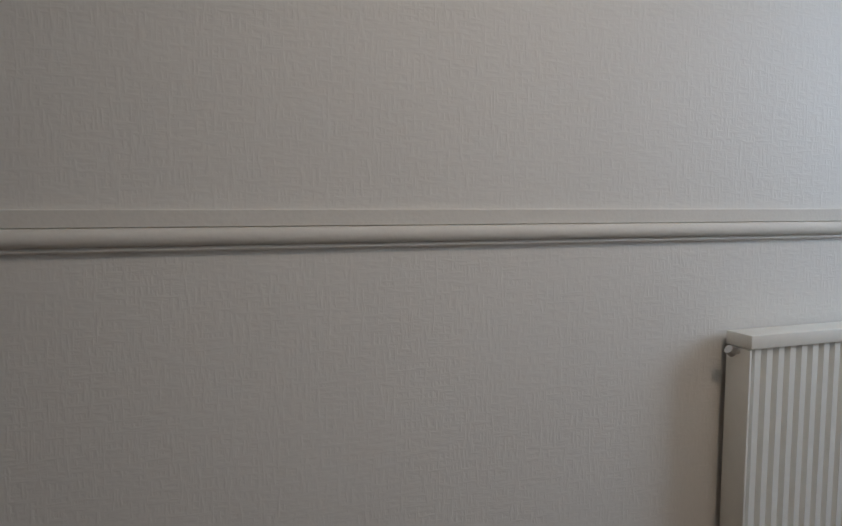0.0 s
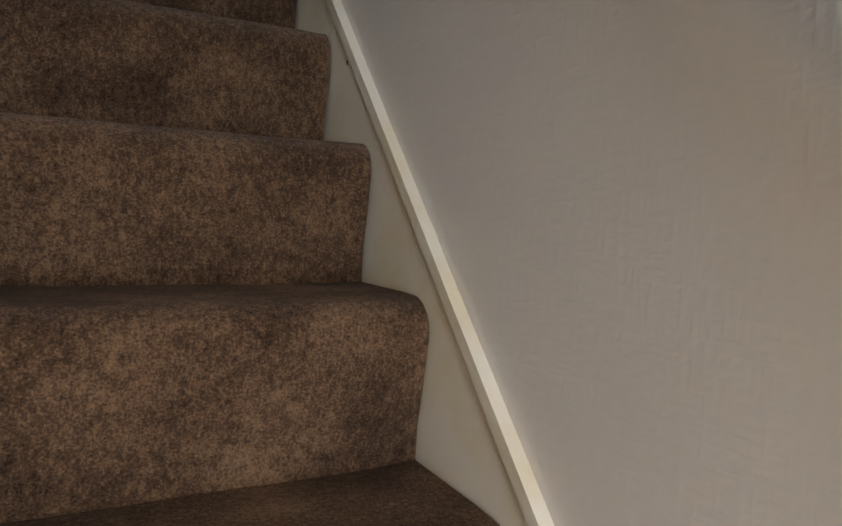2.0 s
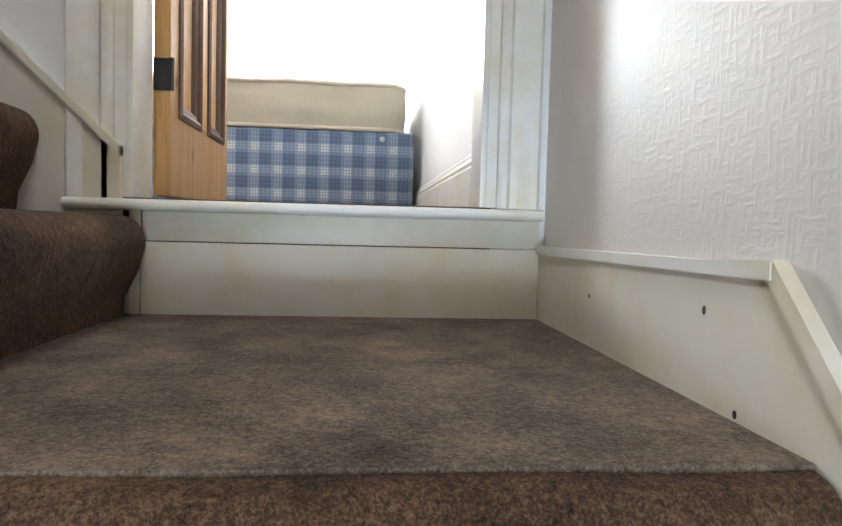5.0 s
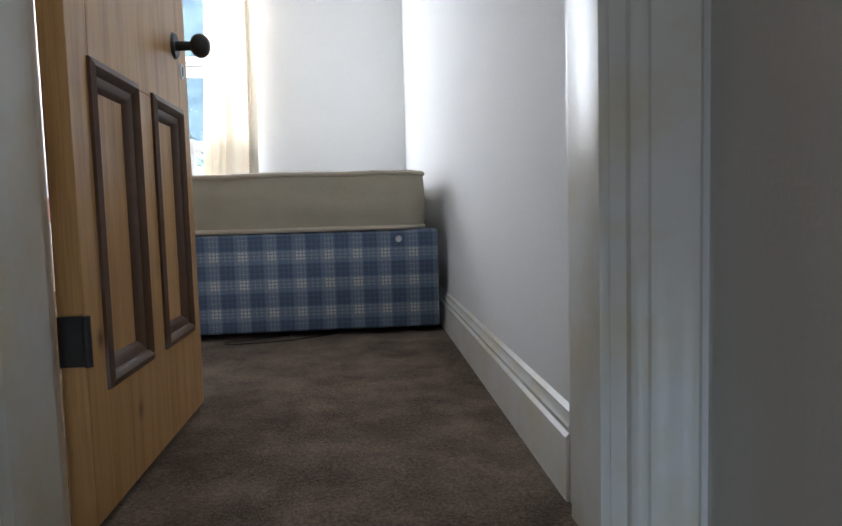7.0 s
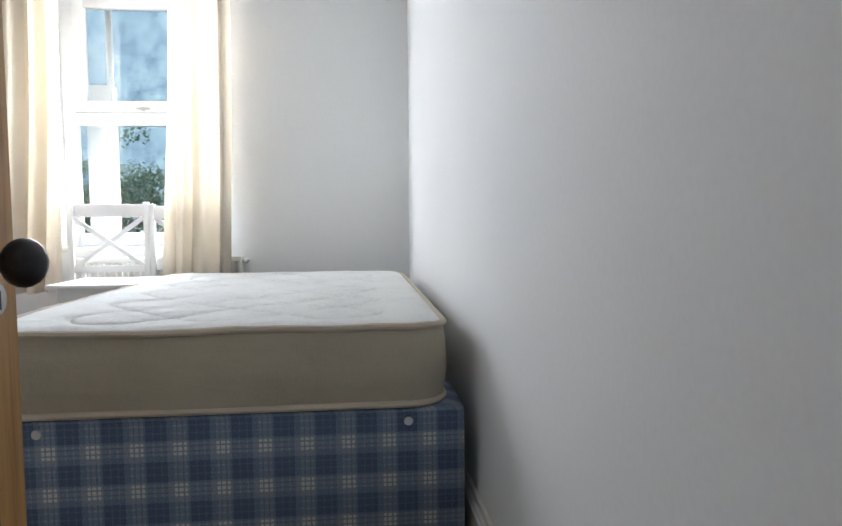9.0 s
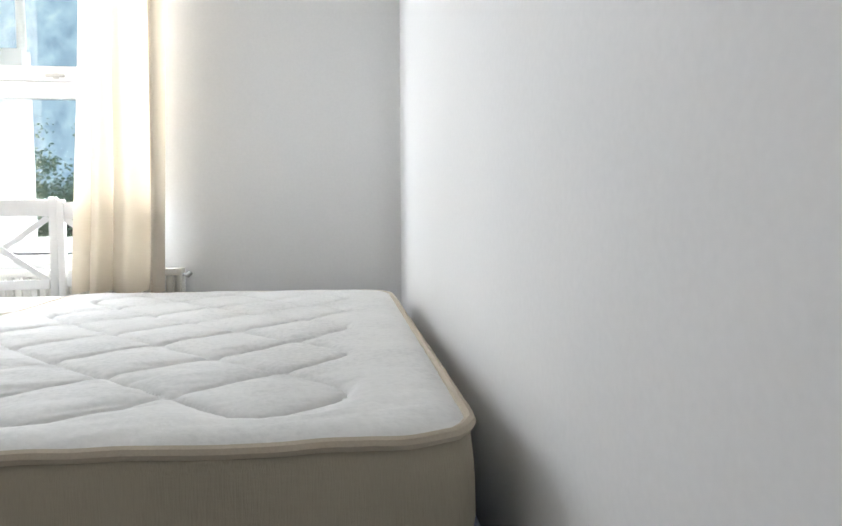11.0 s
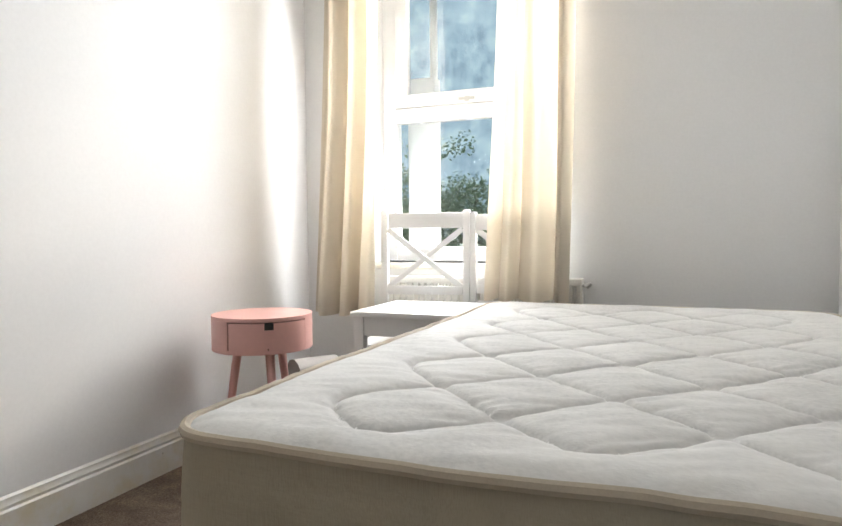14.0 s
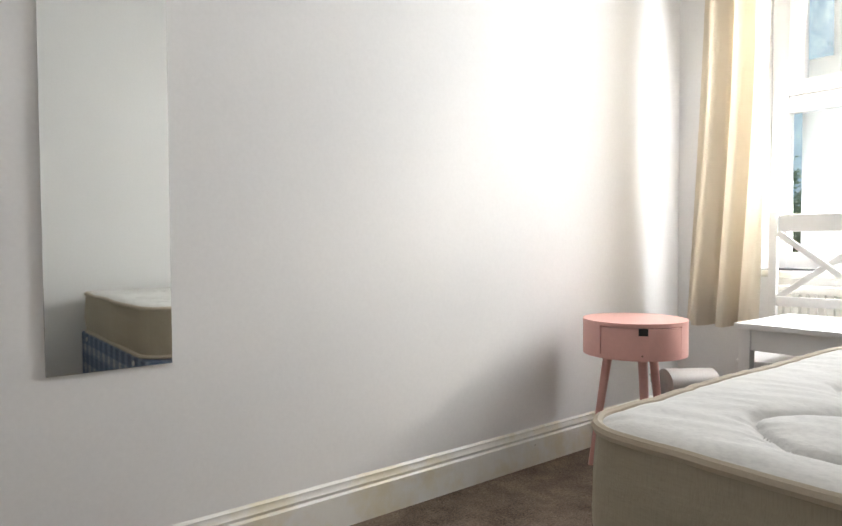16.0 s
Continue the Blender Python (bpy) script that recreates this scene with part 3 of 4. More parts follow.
def mattress_mesh():
    w, l, t = BX1 - BX0, BY1 - BY0, MAT_T - DIV_T - 0.004
    nu, nv, r = 170, 250, 0.11
    bm = bmesh.new()
    top = []
    for i in range(nu + 1):
        row = []
        for j in range(nv + 1):
            u, v = i / nu * w, j / nv * l
            e = min(u, w - u, v, l - v)
            rim = 0.016 * (1 - min(1.0, e / 0.06)) ** 2
            z = t - rim - min(1.0, e / 0.05) * quilt(u - w / 2, v) + 0.006 * noise.noise(Vector((u * 3, v * 3, 0.3))) + 0.0026 * noise.noise(Vector((u * 9 + v * 6, v * 30 - u * 12, 1.3)))
            z -= 0.010 * math.sin(math.pi * u / w) * math.sin(math.pi * v / l)
            # rounded corners in plan
            x, y = u, v
            cx, cy = min(max(u, r), w - r), min(max(v, r), l - r)
            dx, dy = u - cx, v - cy
            if dx and dy:
                k = max(abs(dx), abs(dy)) / math.hypot(dx, dy)
                x, y = cx + dx * k, cy + dy * k
            row.append(bm.verts.new((x, y, z)))
        top.append(row)
    for i in range(nu):
        for j in range(nv):
            bm.faces.new((top[i][j], top[i + 1][j], top[i + 1][j + 1], top[i][j + 1]))
    rim = [top[i][0] for i in range(nu + 1)] + [top[nu][j] for j in range(1, nv + 1)] + [top[i][nv] for i in range(nu - 1, -1, -1)] + [top[0][j] for j in range(nv - 1, 0, -1)]
    return bm, [v.co.copy() for v in rim], t


def loop_tube(pts, r, n=8):
    bm = bmesh.new()
    m = len(pts)
    rings = []
    for i, p in enumerate(pts):
        d = (pts[(i + 1) % m] - pts[i - 1]).normalized()
        s = d.cross(Vector((0, 0, 1))).normalized()
        rings.append([bm.verts.new(p + s * (r * math.cos(2 * math.pi * q / n)) + Vector((0, 0, r * math.sin(2 * math.pi * q / n)))) for q in range(n)])
    for i in range(m):
        for q in range(n):
            bm.faces.new((rings[i][q], rings[i][(q + 1) % n], rings[(i + 1) % m][(q + 1) % n], rings[(i + 1) % m][q]))
    return bm


mattress = thing("mattress", (BX0, BY0, DIV_T + 0.002), "quilted off-white double mattress with beige sides, bare", "mattress")
bm, rim, mt = mattress_mesh()
part("quilted_top", bm, M_MATT, mattress, "quilted off-white mattress top")
bm = bmesh.new()
cols = []
mid = Vector(((BX1 - BX0) / 2, (BY1 - BY0) / 2, 0))
for i, p in enumerate(rim):
    out = Vector((p.x - mid.x, p.y - mid.y, 0)).normalized()
    if abs(p.x - 0) < 0.04:
        out = Vector((-1, 0, 0))
    col = []
    for s in range(9):
        q = s / 8
        bulge = 0.010 * math.sin(math.pi * q) + 0.007 * noise.noise(Vector((p.x * 2.5, p.y * 2.5, q * 4.0)))
        col.append(bm.verts.new(Vector((p.x, p.y, p.z * (1 - q) + 0.006 * q)) + out * bulge))
    cols.append(col)
for i in range(len(cols)):
    for s in range(8):
        bm.faces.new((cols[i][s], cols[(i + 1) % len(cols)][s], cols[(i + 1) % len(cols)][s + 1], cols[i][s + 1]))
bm.faces.new([c[8] for c in cols])
part("side_border", bm, M_SIDE, mattress, "ribbed beige mattress border")
part("top_piping", loop_tube([p + Vector((0, 0, 0.001)) for p in rim], 0.0095), M_PIPE, mattress, "beige piping")
part("bottom_piping", loop_tube([Vector((p.x, p.y, 0.008)) for p in rim], 0.0095), M_PIPE, mattress, "beige piping")

# ---- bedroom skirting ----
SK = [(0.0, 0.0), (0.018, 0.0), (0.018, 0.105), (0.012, 0.112), (0.014, 0.122), (0.006, 0.135), (0.007, 0.142), (0.0, 0.150)]
structure("skirting_east", prism([(ROOM_R - u, BED_Z + v) for u, v in SK], "y", WALL_T + 0.005, ROOM_F), M_GLOSS, "white moulded skirting board", "trim")
structure("skirting_west", prism([(ROOM_L + u, BED_Z + v) for u, v in SK], "y", WALL_T + 0.005, ROOM_F), M_GLOSS, "white moulded skirting board", "trim")
structure("skirting_north", prism([(ROOM_F - u, BED_Z + v) for u, v in SK], "x", ROOM_L + 0.02, ROOM_R - 0.02), M_GLOSS, "white moulded skirting board", "trim")

# ---- bedroom door, standing open ----
DW, DT, DH = 0.66, 0.038, 1.955
door = tagged(new("door_1"), "varnished stripped pine four-panel door, standing open", "door", "", "structure")
door.matrix_world = pose(DOOR_L + 0.026, WALL_T - 0.002, BED_Z + 0.012, 0, 0, 90.2)


def rail_piece(name, x0, x1, z0, z1):
    return part(name, boxed(x0, x1, -DT, 0.0, z0, z1, 0.0015, 1), M_PINE, door)


ST, MU = 0.076, 0.098
LOCK0, LOCK1 = 0.700, 0.980
rail_piece("stile", 0.0, ST, 0.0, DH)
rail_piece("stile", DW - ST, DW, 0.0, DH)
rail_piece("bottom_rail", ST, DW - ST, 0.0, 0.20)
rail_piece("lock_rail", ST, DW - ST, LOCK0, LOCK1)
rail_piece("top_rail", ST, DW - ST, DH - 0.11, DH)
mx = DW / 2
rail_piece("muntin", mx - MU / 2, mx + MU / 2, 0.20, LOCK0)
rail_piece("muntin", mx - MU / 2, mx + MU / 2, LOCK1, DH - 0.11)
for x0, x1 in ((ST, mx - MU / 2), (mx + MU / 2, DW - ST)):
    for z0, z1 in ((0.20, LOCK0), (LOCK1, DH - 0.11)):
        pn = part("panel", boxed(x0, x1, -DT / 2 - 0.005, -DT / 2 + 0.005, z0, z1), M_PINE, door)
        for yy, sg in ((-DT, 1), (0.0, -1)):
            bm = bmesh.new()
            q = 0.038
            for (ax, az, bx_, bz) in ((x0, z0, x1, z0), (x1, z0, x1, z1), (x1, z1, x0, z1), (x0, z1, x0, z0)):
                ix = lambda x: x + q * (1 if x == x0 else -1)
                iz = lambda z: z + q * (1 if z == z0 else -1)
                rows_ = [(-0.22, 0.001), (-0.2, -0.005), (0.1, -0.009), (0.32, -0.004), (0.4, 0.002), (0.7, 0.004), (0.88, 0.010), (1.0, 0.0165)]
                line = [(bm.verts.new((ax + (ix(ax) - ax) * k, yy + sg * dy, az + (iz(az) - az) * k)),
                         bm.verts.new((bx_ + (ix(bx_) - bx_) * k, yy + sg * dy, bz + (iz(bz) - bz) * k))) for k, dy in rows_]
                for (p0, p1), (q0, q1) in zip(line, line[1:]):
                    bm.faces.new((p0, p1, q1, q0))
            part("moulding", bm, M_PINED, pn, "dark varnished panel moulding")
for sg, yy in ((-1, -DT), (1, 0.0)):
    kx, kz = DW - 0.046, 0.846
    nx = DW - 0.098
    bm = bmesh.new()
    tube(bm, (nx, yy, kz), (nx, yy + sg * 0.006, kz), 0.030, 0.026, 24)
    tube(bm, (nx, yy, kz), (nx, yy + sg * 0.045, kz), 0.011, 0.010, 16)
    bmesh.ops.create_uvsphere(bm, u_segments=10, v_segments=10, radius=0.027, matrix=Matrix.Translation((nx, yy + sg * 0.058, kz)) @ Matrix.Diagonal((1, 0.85, 1, 1)))
    part("door_knob", bm, M_DARK, door, "black iron door knob")
    bm = bmesh.new()
    tube(bm, (kx, yy, kz - 0.045), (kx, yy + sg * 0.003, kz - 0.045), 0.019, 0.018, 20)
    ke = part("escutcheon", bm, M_METAL, door, "worn keyhole plate")
    bm = boxed(kx - 0.004, kx + 0.004, yy + sg * 0.001, yy + sg * 0.004, kz - 0.057, kz - 0.035)
    part("keyhole", bm, M_DARK, ke)
    bm = bmesh.new()
    tube(bm, (kx + 0.01, yy, kz + 0.21), (kx + 0.01, yy + sg * 0.003, kz + 0.21), 0.017, 0.016, 20)
    la = part("latch_plate", bm, M_METAL, door, "small round lock plate")
    bm = boxed(kx + 0.006, kx + 0.014, yy + sg * 0.001, yy + sg * 0.004, kz + 0.200, kz + 0.22)
    part("slot", bm, M_DARK, la)
for hz in (0.245, 1.65):
    bm = boxed(-0.003, 0.003, -DT - 0.001, -DT + 0.001, hz, hz + 0.075)
    box(bm, -0.0025, -0.0005, -DT, 0.0, hz, hz + 0.075)
    tube(bm, (-0.004, -DT - 0.004, hz), (-0.004, -DT - 0.004, hz + 0.075), 0.006)
    part("hinge", bm, M_DARK, door, "dark steel butt hinge")
keep = thing("lock_keep", (DOOR_R - 0.022, WALL_T + 0.0045, BED_Z + 0.84), "black metal lock keep on the door lining", "lock keep")
part("plate", boxed(-0.012, 0.010, 0.0, 0.016, -0.02, 0.16, 0.003), M_DARK, keep)
# ---- window ----
window = tagged(new("window_1"), "white framed window with an opening top light", "window", "", "structure")
window.matrix_world = pose(0, WIN_Y, 0)


def frame_ring(x0, x1, z0, z1, w, y0, y1, bev=0.004):
    bm = bmesh.new()
    box(bm, x0, x0 + w, y0, y1, z0, z1, bev)
    box(bm, x1 - w, x1, y0, y1, z0, z1, bev)
    box(bm, x0 + w, x1 - w, y0, y1, z0, z0 + w, bev)
    box(bm, x0 + w, x1 - w, y0, y1, z1 - w, z1, bev)
    return bm


part("outer_frame", frame_ring(WIN_L + 0.002, WIN_R - 0.002, WIN_B + 0.002, WIN_T - 0.002, 0.075, -0.03, 0.035), M_UPVC, window)
part("transom", boxed(WIN_L + 0.078, WIN_R - 0.078, -0.028, 0.033, 1.755, 1.830, 0.004), M_UPVC, window)
sash = part("opening_light", frame_ring(WIN_L + 0.08, WIN_R - 0.08, 1.832, WIN_T - 0.08, 0.068, -0.045, 0.01, 0.006), M_UPVC, window)
pn = part("pane", boxed(WIN_L + 0.147, WIN_R - 0.147, -0.012, -0.006, 1.899, WIN_T - 0.147), M_GLASS, sash)
pn.visible_shadow = False
pn = part("pane", boxed(WIN_L + 0.076, WIN_R - 0.076, 0.0, 0.006, WIN_B + 0.076, 1.756), M_GLASS, window)
pn.visible_shadow = False
bm = boxed(-1.758, -1.673, -0.062, -0.050, 1.846, 1.860, 0.003)
box(bm, -1.728, -1.703, -0.052, -0.044, 1.840, 1.866, 0.003)
part("handle", bm, M_METAL, sash, "small window catch handle")
bm = boxed(-1.83, -1.56, -0.058, -0.03, WIN_T - 0.072, WIN_T - 0.045, 0.004)
vent = part("trickle_vent", bm, M_UPVC, window)
for i in range(12):
    part("slot", boxed(-1.82 + i * 0.021, -1.808 + i * 0.021, -0.0595, -0.057, WIN_T - 0.064, WIN_T - 0.053), M_GREY, vent)
structure("window_sill", boxed(WIN_L - 0.02, WIN_R + 0.02, ROOM_F - 0.02, WIN_Y - 0.031, WIN_B - 0.03, WIN_B, 0.006), M_GLOSS, "white painted inner window sill", "trim")

# ---- curtains ----
pole = thing("curtain_pole", (-1.74, 3.77, 2.64), "slim white curtain pole above the window", "curtain pole")
bm = bmesh.new()
tube(bm, (-0.66, 0, 0), (0.70, 0, 0), 0.012)
part("pole", bm, M_WHITE, pole)
for x in (-0.62, 0.66):
    bm = bmesh.new()
    tube(bm, (x, 0.0, 0), (x, 0.209, 0), 0.008)
    part("bracket", bm, M_WHITE, pole)


def curtain(name, x0, x1, z0, seed, folds, lean):
    """Hanging cloth with soft folds that widen towards the hem."""
    th = thing("curtain", ((x0 + x1) / 2, 3.77, z0), "cream cotton curtain drawn aside at the window", "curtain", "curtains at the window")
    n, m = 110, 40
    h = 2.625 - z0
    bm = bmesh.new()
    grid = []
    for j in range(m + 1):
        v = j / m
        row = []
        for i in range(n + 1):
            u = i / n
            wd = (x1 - x0) * (1.0 - 0.10 * v)
            ph = folds * 2 * math.pi * (u + 0.05 * math.sin(u * 9 + seed) + 0.02 * math.sin(v * 5 + seed))
            amp = 0.034 + 0.012 * (1 - v) + 0.01 * noise.noise(Vector((u * 4, v * 1.5, seed)))
            y = amp * math.sin(ph) + 0.008 * math.sin(2.3 * ph + seed) - 0.02 * (1 - v) ** 2
            x = (u - 0.5) * wd + lean * (1 - v) ** 1.5 + 0.008 * math.cos(ph)
            z = v * h + (0.004 * math.sin(ph) if j == 0 else 0)
            row.append(bm.verts.new((x, y, z)))
        grid.append(row)
    for j in range(m):
        for i in range(n):
            bm.faces.new((grid[j][i], grid[j][i + 1], grid[j + 1][i + 1], grid[j + 1][i]))
    bmesh.ops.solidify(bm, geom=bm.faces[:], thickness=0.0015)
    part("cloth", bm, M_CURT, th)
    return th


curtain("left", -2.345, -1.995, 0.775, 1.7, 3.0, -0.06)
curtain("right", -1.465, -1.105, 0.870, 4.1, 3.0, -0.045)


# ---- radiators ----
def radiator(at, length, height, rz, label):
    """Steel panel radiator, its back on y=0 facing -y; origin at the lower left."""
    th = thing("radiator", at, label, "radiator", "", rz)
    n = int(length / 0.0333)
    bm = bmesh.new()
    prof = []
    for i in range(n):
        x = i * length / n
        w = length / n
        prof += [(x, -0.070), (x + w * 0.28, -0.070), (x + w * 0.40, -0.082), (x + w * 0.88, -0.082)]
    prof += [(length, -0.070), (length, -0.058), (0.0, -0.058)]
    prism(prof, "z", 0.02, height - 0.03, bm)
    part("front_panel", bm, M_RAD, th)
    bm = bmesh.new()
    box(bm, -0.004, length + 0.004, -0.088, -0.015, height - 0.032, height, 0.005)
    part("top_grille", bm, M_RAD, th)
    for x in (-0.003, length - 0.002):
        part("side_panel", boxed(x, x + 0.005, -0.084, -0.018, 0.02, height - 0.034, 0.001), M_RAD, th)
    for x in (length * 0.15, length * 0.85):
        part("wall_bracket", boxed(x, x + 0.03, -0.058, 0.0, 0.1, height - 0.08), M_RAD, th)
    return th


r1 = radiator((-2.055, ROOM_F - 0.001, 0.412), 0.945, 0.545, 0, "cream ribbed panel radiator below the window")
bm = bmesh.new()
tube(bm, (0.945, -0.06, 0.515), (0.975, -0.06, 0.515), 0.006)
tube(bm, (0.965, -0.06, 0.508), (0.985, -0.06, 0.526), 0.011, 0.010)
part("bleed_valve", bm, M_METAL, r1, "small bleed valve with a dark cap")
for x in (0.06, 0.88):
    bm = bmesh.new()
    tube(bm, (x, -0.05, -0.160), (x, -0.05, 0.03), 0.0075)
    part("pipe", bm, M_METAL, r1)
r2 = radiator((0.011, -4.588, HALL_Z + 0.115), 0.95, 0.51, -90, "white ribbed panel radiator in the hall")
bm = bmesh.new()
tube(bm, (0.0, -0.05, 0.47), (-0.022, -0.05, 0.47), 0.007)
tube(bm, (-0.018, -0.05, 0.465), (-0.03, -0.05, 0.475), 0.010)
part("bleed_valve", bm, M_METAL, r2, "small bleed valve")
for x in (0.05, 0.9):
    bm = bmesh.new()
    tube(bm, (x, -0.05, -0.128), (x, -0.05, 0.03), 0.0075)
    part("pipe", bm, M_METAL, r2)

# ---- white side table and chair below the window ----
DZ = 0.862 - BED_Z
desk = thing("side_table", (-1.909, 3.216, BED_Z), "small white painted table below the window", "table")
DWX, DWY = 0.485, 0.46
part("tabletop", boxed(0, DWX, 0, DWY, DZ - 0.020, DZ, 0.003), M_WHITE, desk)
for x in (0.012, DWX - 0.052):
    for y in (0.012, DWY - 0.052):
        part("leg", boxed(x, x + 0.040, y, y + 0.040, 0, DZ - 0.0205, 0.002), M_WHITE, desk)
for y in (0.018, DWY - 0.034):
    part("apron", boxed(0.053, DWX - 0.053, y, y + 0.016, DZ - 0.095, DZ - 0.0205), M_WHITE, desk)
for x in (0.018, DWX - 0.034):
    part("apron", boxed(x, x + 0.016, 0.053, DWY - 0.053, DZ - 0.095, DZ - 0.0205), M_WHITE, desk)


def bar(a, b, w, t, bevel=0.003):
    """A flat bar from a to b in the xz plane, w wide and t deep."""
    a, b = Vector(a), Vector(b)
    d = b - a
    bm = boxed(0, d.length, -t / 2, t / 2, -w / 2, w / 2, bevel)
    q = Matrix.Translation(a) @ d.to_track_quat("X", "Z").to_matrix().to_4x4()
    bmesh.ops.transform(bm, matrix=q, verts=bm.verts)
    return bm


def cross_chair(at, rz):
    """White chair with a crossed back; the back stands on y=0, the seat reaches to -y."""
    th = thing("chair", at, "white painted wooden chair with a crossed back", "chair", "white chairs at the window", rz)
    W, H, S = 0.43, 1.027, 0.45
    for x in (-W / 2, W / 2 - 0.032):
        bm = boxed(x, x + 0.032, -0.02, 0.016, 0, H, 0.004)
        for v in bm.verts:
            v.co.y += 0.03 * max(0.0, (v.co.z - S) / (H - S)) ** 2
        part("back_post", bm, M_WHITE, th)
        part("front_leg", boxed(x, x + 0.032, -0.40, -0.368, 0, S - 0.021, 0.004), M_WHITE, th)
    part("seat", boxed(-W / 2 - 0.005, W / 2 + 0.005, -0.41, -0.021, S - 0.02, S, 0.006), M_WHITE, th)
    bm = boxed(-W / 2 + 0.033, W / 2 - 0.033, -0.004, 0.016, H - 0.085, H - 0.012, 0.004)
    for v in bm.verts:
        v.co.y += 0.028
    part("top_rail", bm, M_WHITE, th)
    bm = boxed(-W / 2 + 0.033, W / 2 - 0.033, -0.008, 0.010, H - 0.40, H - 0.36, 0.003)
    part("lower_rail", bm, M_WHITE, th)
    x0, x1, z0, z1 = -W / 2 + 0.035, W / 2 - 0.035, H - 0.365, H - 0.09
    part("cross_bar", bar((x0, 0.012, z0), (x1, 0.018, z1), 0.026, 0.010), M_WHITE, th)
    part("cross_bar", bar((x1, 0.0, z0), (x0, 0.006, z1), 0.026, 0.010), M_WHITE, th)
    return th


cross_chair((-1.828, 3.825, BED_Z), 9)


def folded_chair(at, rz):
    """The same kind of chair folded flat, standing upright."""
    th = thing("chair", at, "white folded wooden chair standing behind the curtain", "chair", "white chairs at the window", rz)
    W, H = 0.42, 1.015
    for x in (-W / 2, W / 2 - 0.03):
        part("back_post", boxed(x, x + 0.03, -0.014, 0.014, 0, H, 0.004), M_WHITE, th)
    part("top_rail", boxed(-W / 2 + 0.031, W / 2 - 0.031, -0.010, 0.010, H - 0.085, H - 0.012, 0.004), M_WHITE, th)
    part("lower_rail", boxed(-W / 2 + 0.031, W / 2 - 0.031, -0.009, 0.009, H - 0.38, H - 0.34, 0.003), M_WHITE, th)
    x0, x1, z0, z1 = -W / 2 + 0.032, W / 2 - 0.032, H - 0.342, H - 0.083
    part("cross_bar", bar((x0, 0.005, z0), (x1, 0.005, z1), 0.028, 0.008), M_WHITE, th)
    part("cross_bar", bar((x1, -0.005, z0), (x0, -0.005, z1), 0.028, 0.008), M_WHITE, th)
    part("seat", boxed(-W / 2 + 0.031, W / 2 - 0.031, -0.012, 0.006, 0.20, 0.60, 0.005), M_WHITE, th)
    return th


folded_chair((-1.405, 3.872, BED_Z), 0)

# ---- pink round bedside table ----
pt = thing("bedside_table", (-2.245, 3.115, BED_Z), "round pink lacquered bedside table with one drawer", "bedside table")
PR, PH, PD = 0.195, 0.606, 0.135
AIM = radians(-48)


def sector(r0, r1, a0, a1, z0, z1, n=48):
    bm = bmesh.new()
    rings = []
    for i in range(n + 1):
        a = a0 + (a1 - a0) * i / n
        c, q = math.cos(a), math.sin(a)
        rings.append([bm.verts.new((r * c, r * q, z)) for r, z in ((r0, z0), (r1, z0), (r1, z1), (r0, z1))])
    full = abs(a1 - a0 - 2 * math.pi) < 1e-6
    for i in range(n):
        for k in range(4):
            bm.faces.new((rings[i][k], rings[i][(k + 1) % 4], rings[i + 1][(k + 1) % 4], rings[i + 1][k]))
    if full:
        bmesh.ops.remove_doubles(bm, verts=bm.verts, dist=1e-5)
    else:
        bm.faces.new(rings[0])
        bm.faces.new(rings[-1][::-1])
    return bm


def disc(r, z0, z1, n=64):
    bm = bmesh.new()
    tube(bm, (0, 0, z0), (0, 0, z1), r, r, n)
    return bm


DA = radians(48)
part("top_board", disc(PR, PH - 0.014, PH), M_PINK, pt)
part("bottom_board", disc(PR, PH - PD, PH - PD + 0.014), M_PINK, pt)
part("drum", sector(PR - 0.012, PR, AIM + DA, AIM - DA + 2 * math.pi, PH - PD + 0.0142, PH - 0.0142, 64), M_PINK, pt)
drawer = part("drawer_front", sector(PR - 0.012, PR + 0.001, AIM - DA + 0.035, AIM + DA - 0.014, PH - PD + 0.004, PH - 0.018, 40), M_PINK, pt)
part("finger_hole", sector(PR - 0.008, PR + 0.0018, AIM - 0.085, AIM + 0.085, PH - 0.043, PH - 0.0165, 8), M_DARK, drawer, "dark finger slot")
bm = bmesh.new()
a = AIM - 0.02
tube(bm, (PR * math.cos(a), PR * math.sin(a), PH - PD + 0.02), ((PR + 0.003) * math.cos(a), (PR + 0.003) * math.sin(a), PH - PD + 0.02), 0.003, 0.003, 10)
part("screw", bm, M_PINED, drawer)
for q in (radians(-160), radians(-40), radians(80)):
    bm = bmesh.new()
    tube(bm, (0.10 * math.cos(q), 0.10 * math.sin(q), PH - PD), (0.17 * math.cos(q), 0.17 * math.sin(q), 0.0), 0.018, 0.011, 20)
    part("leg", bm, M_PINK, pt)

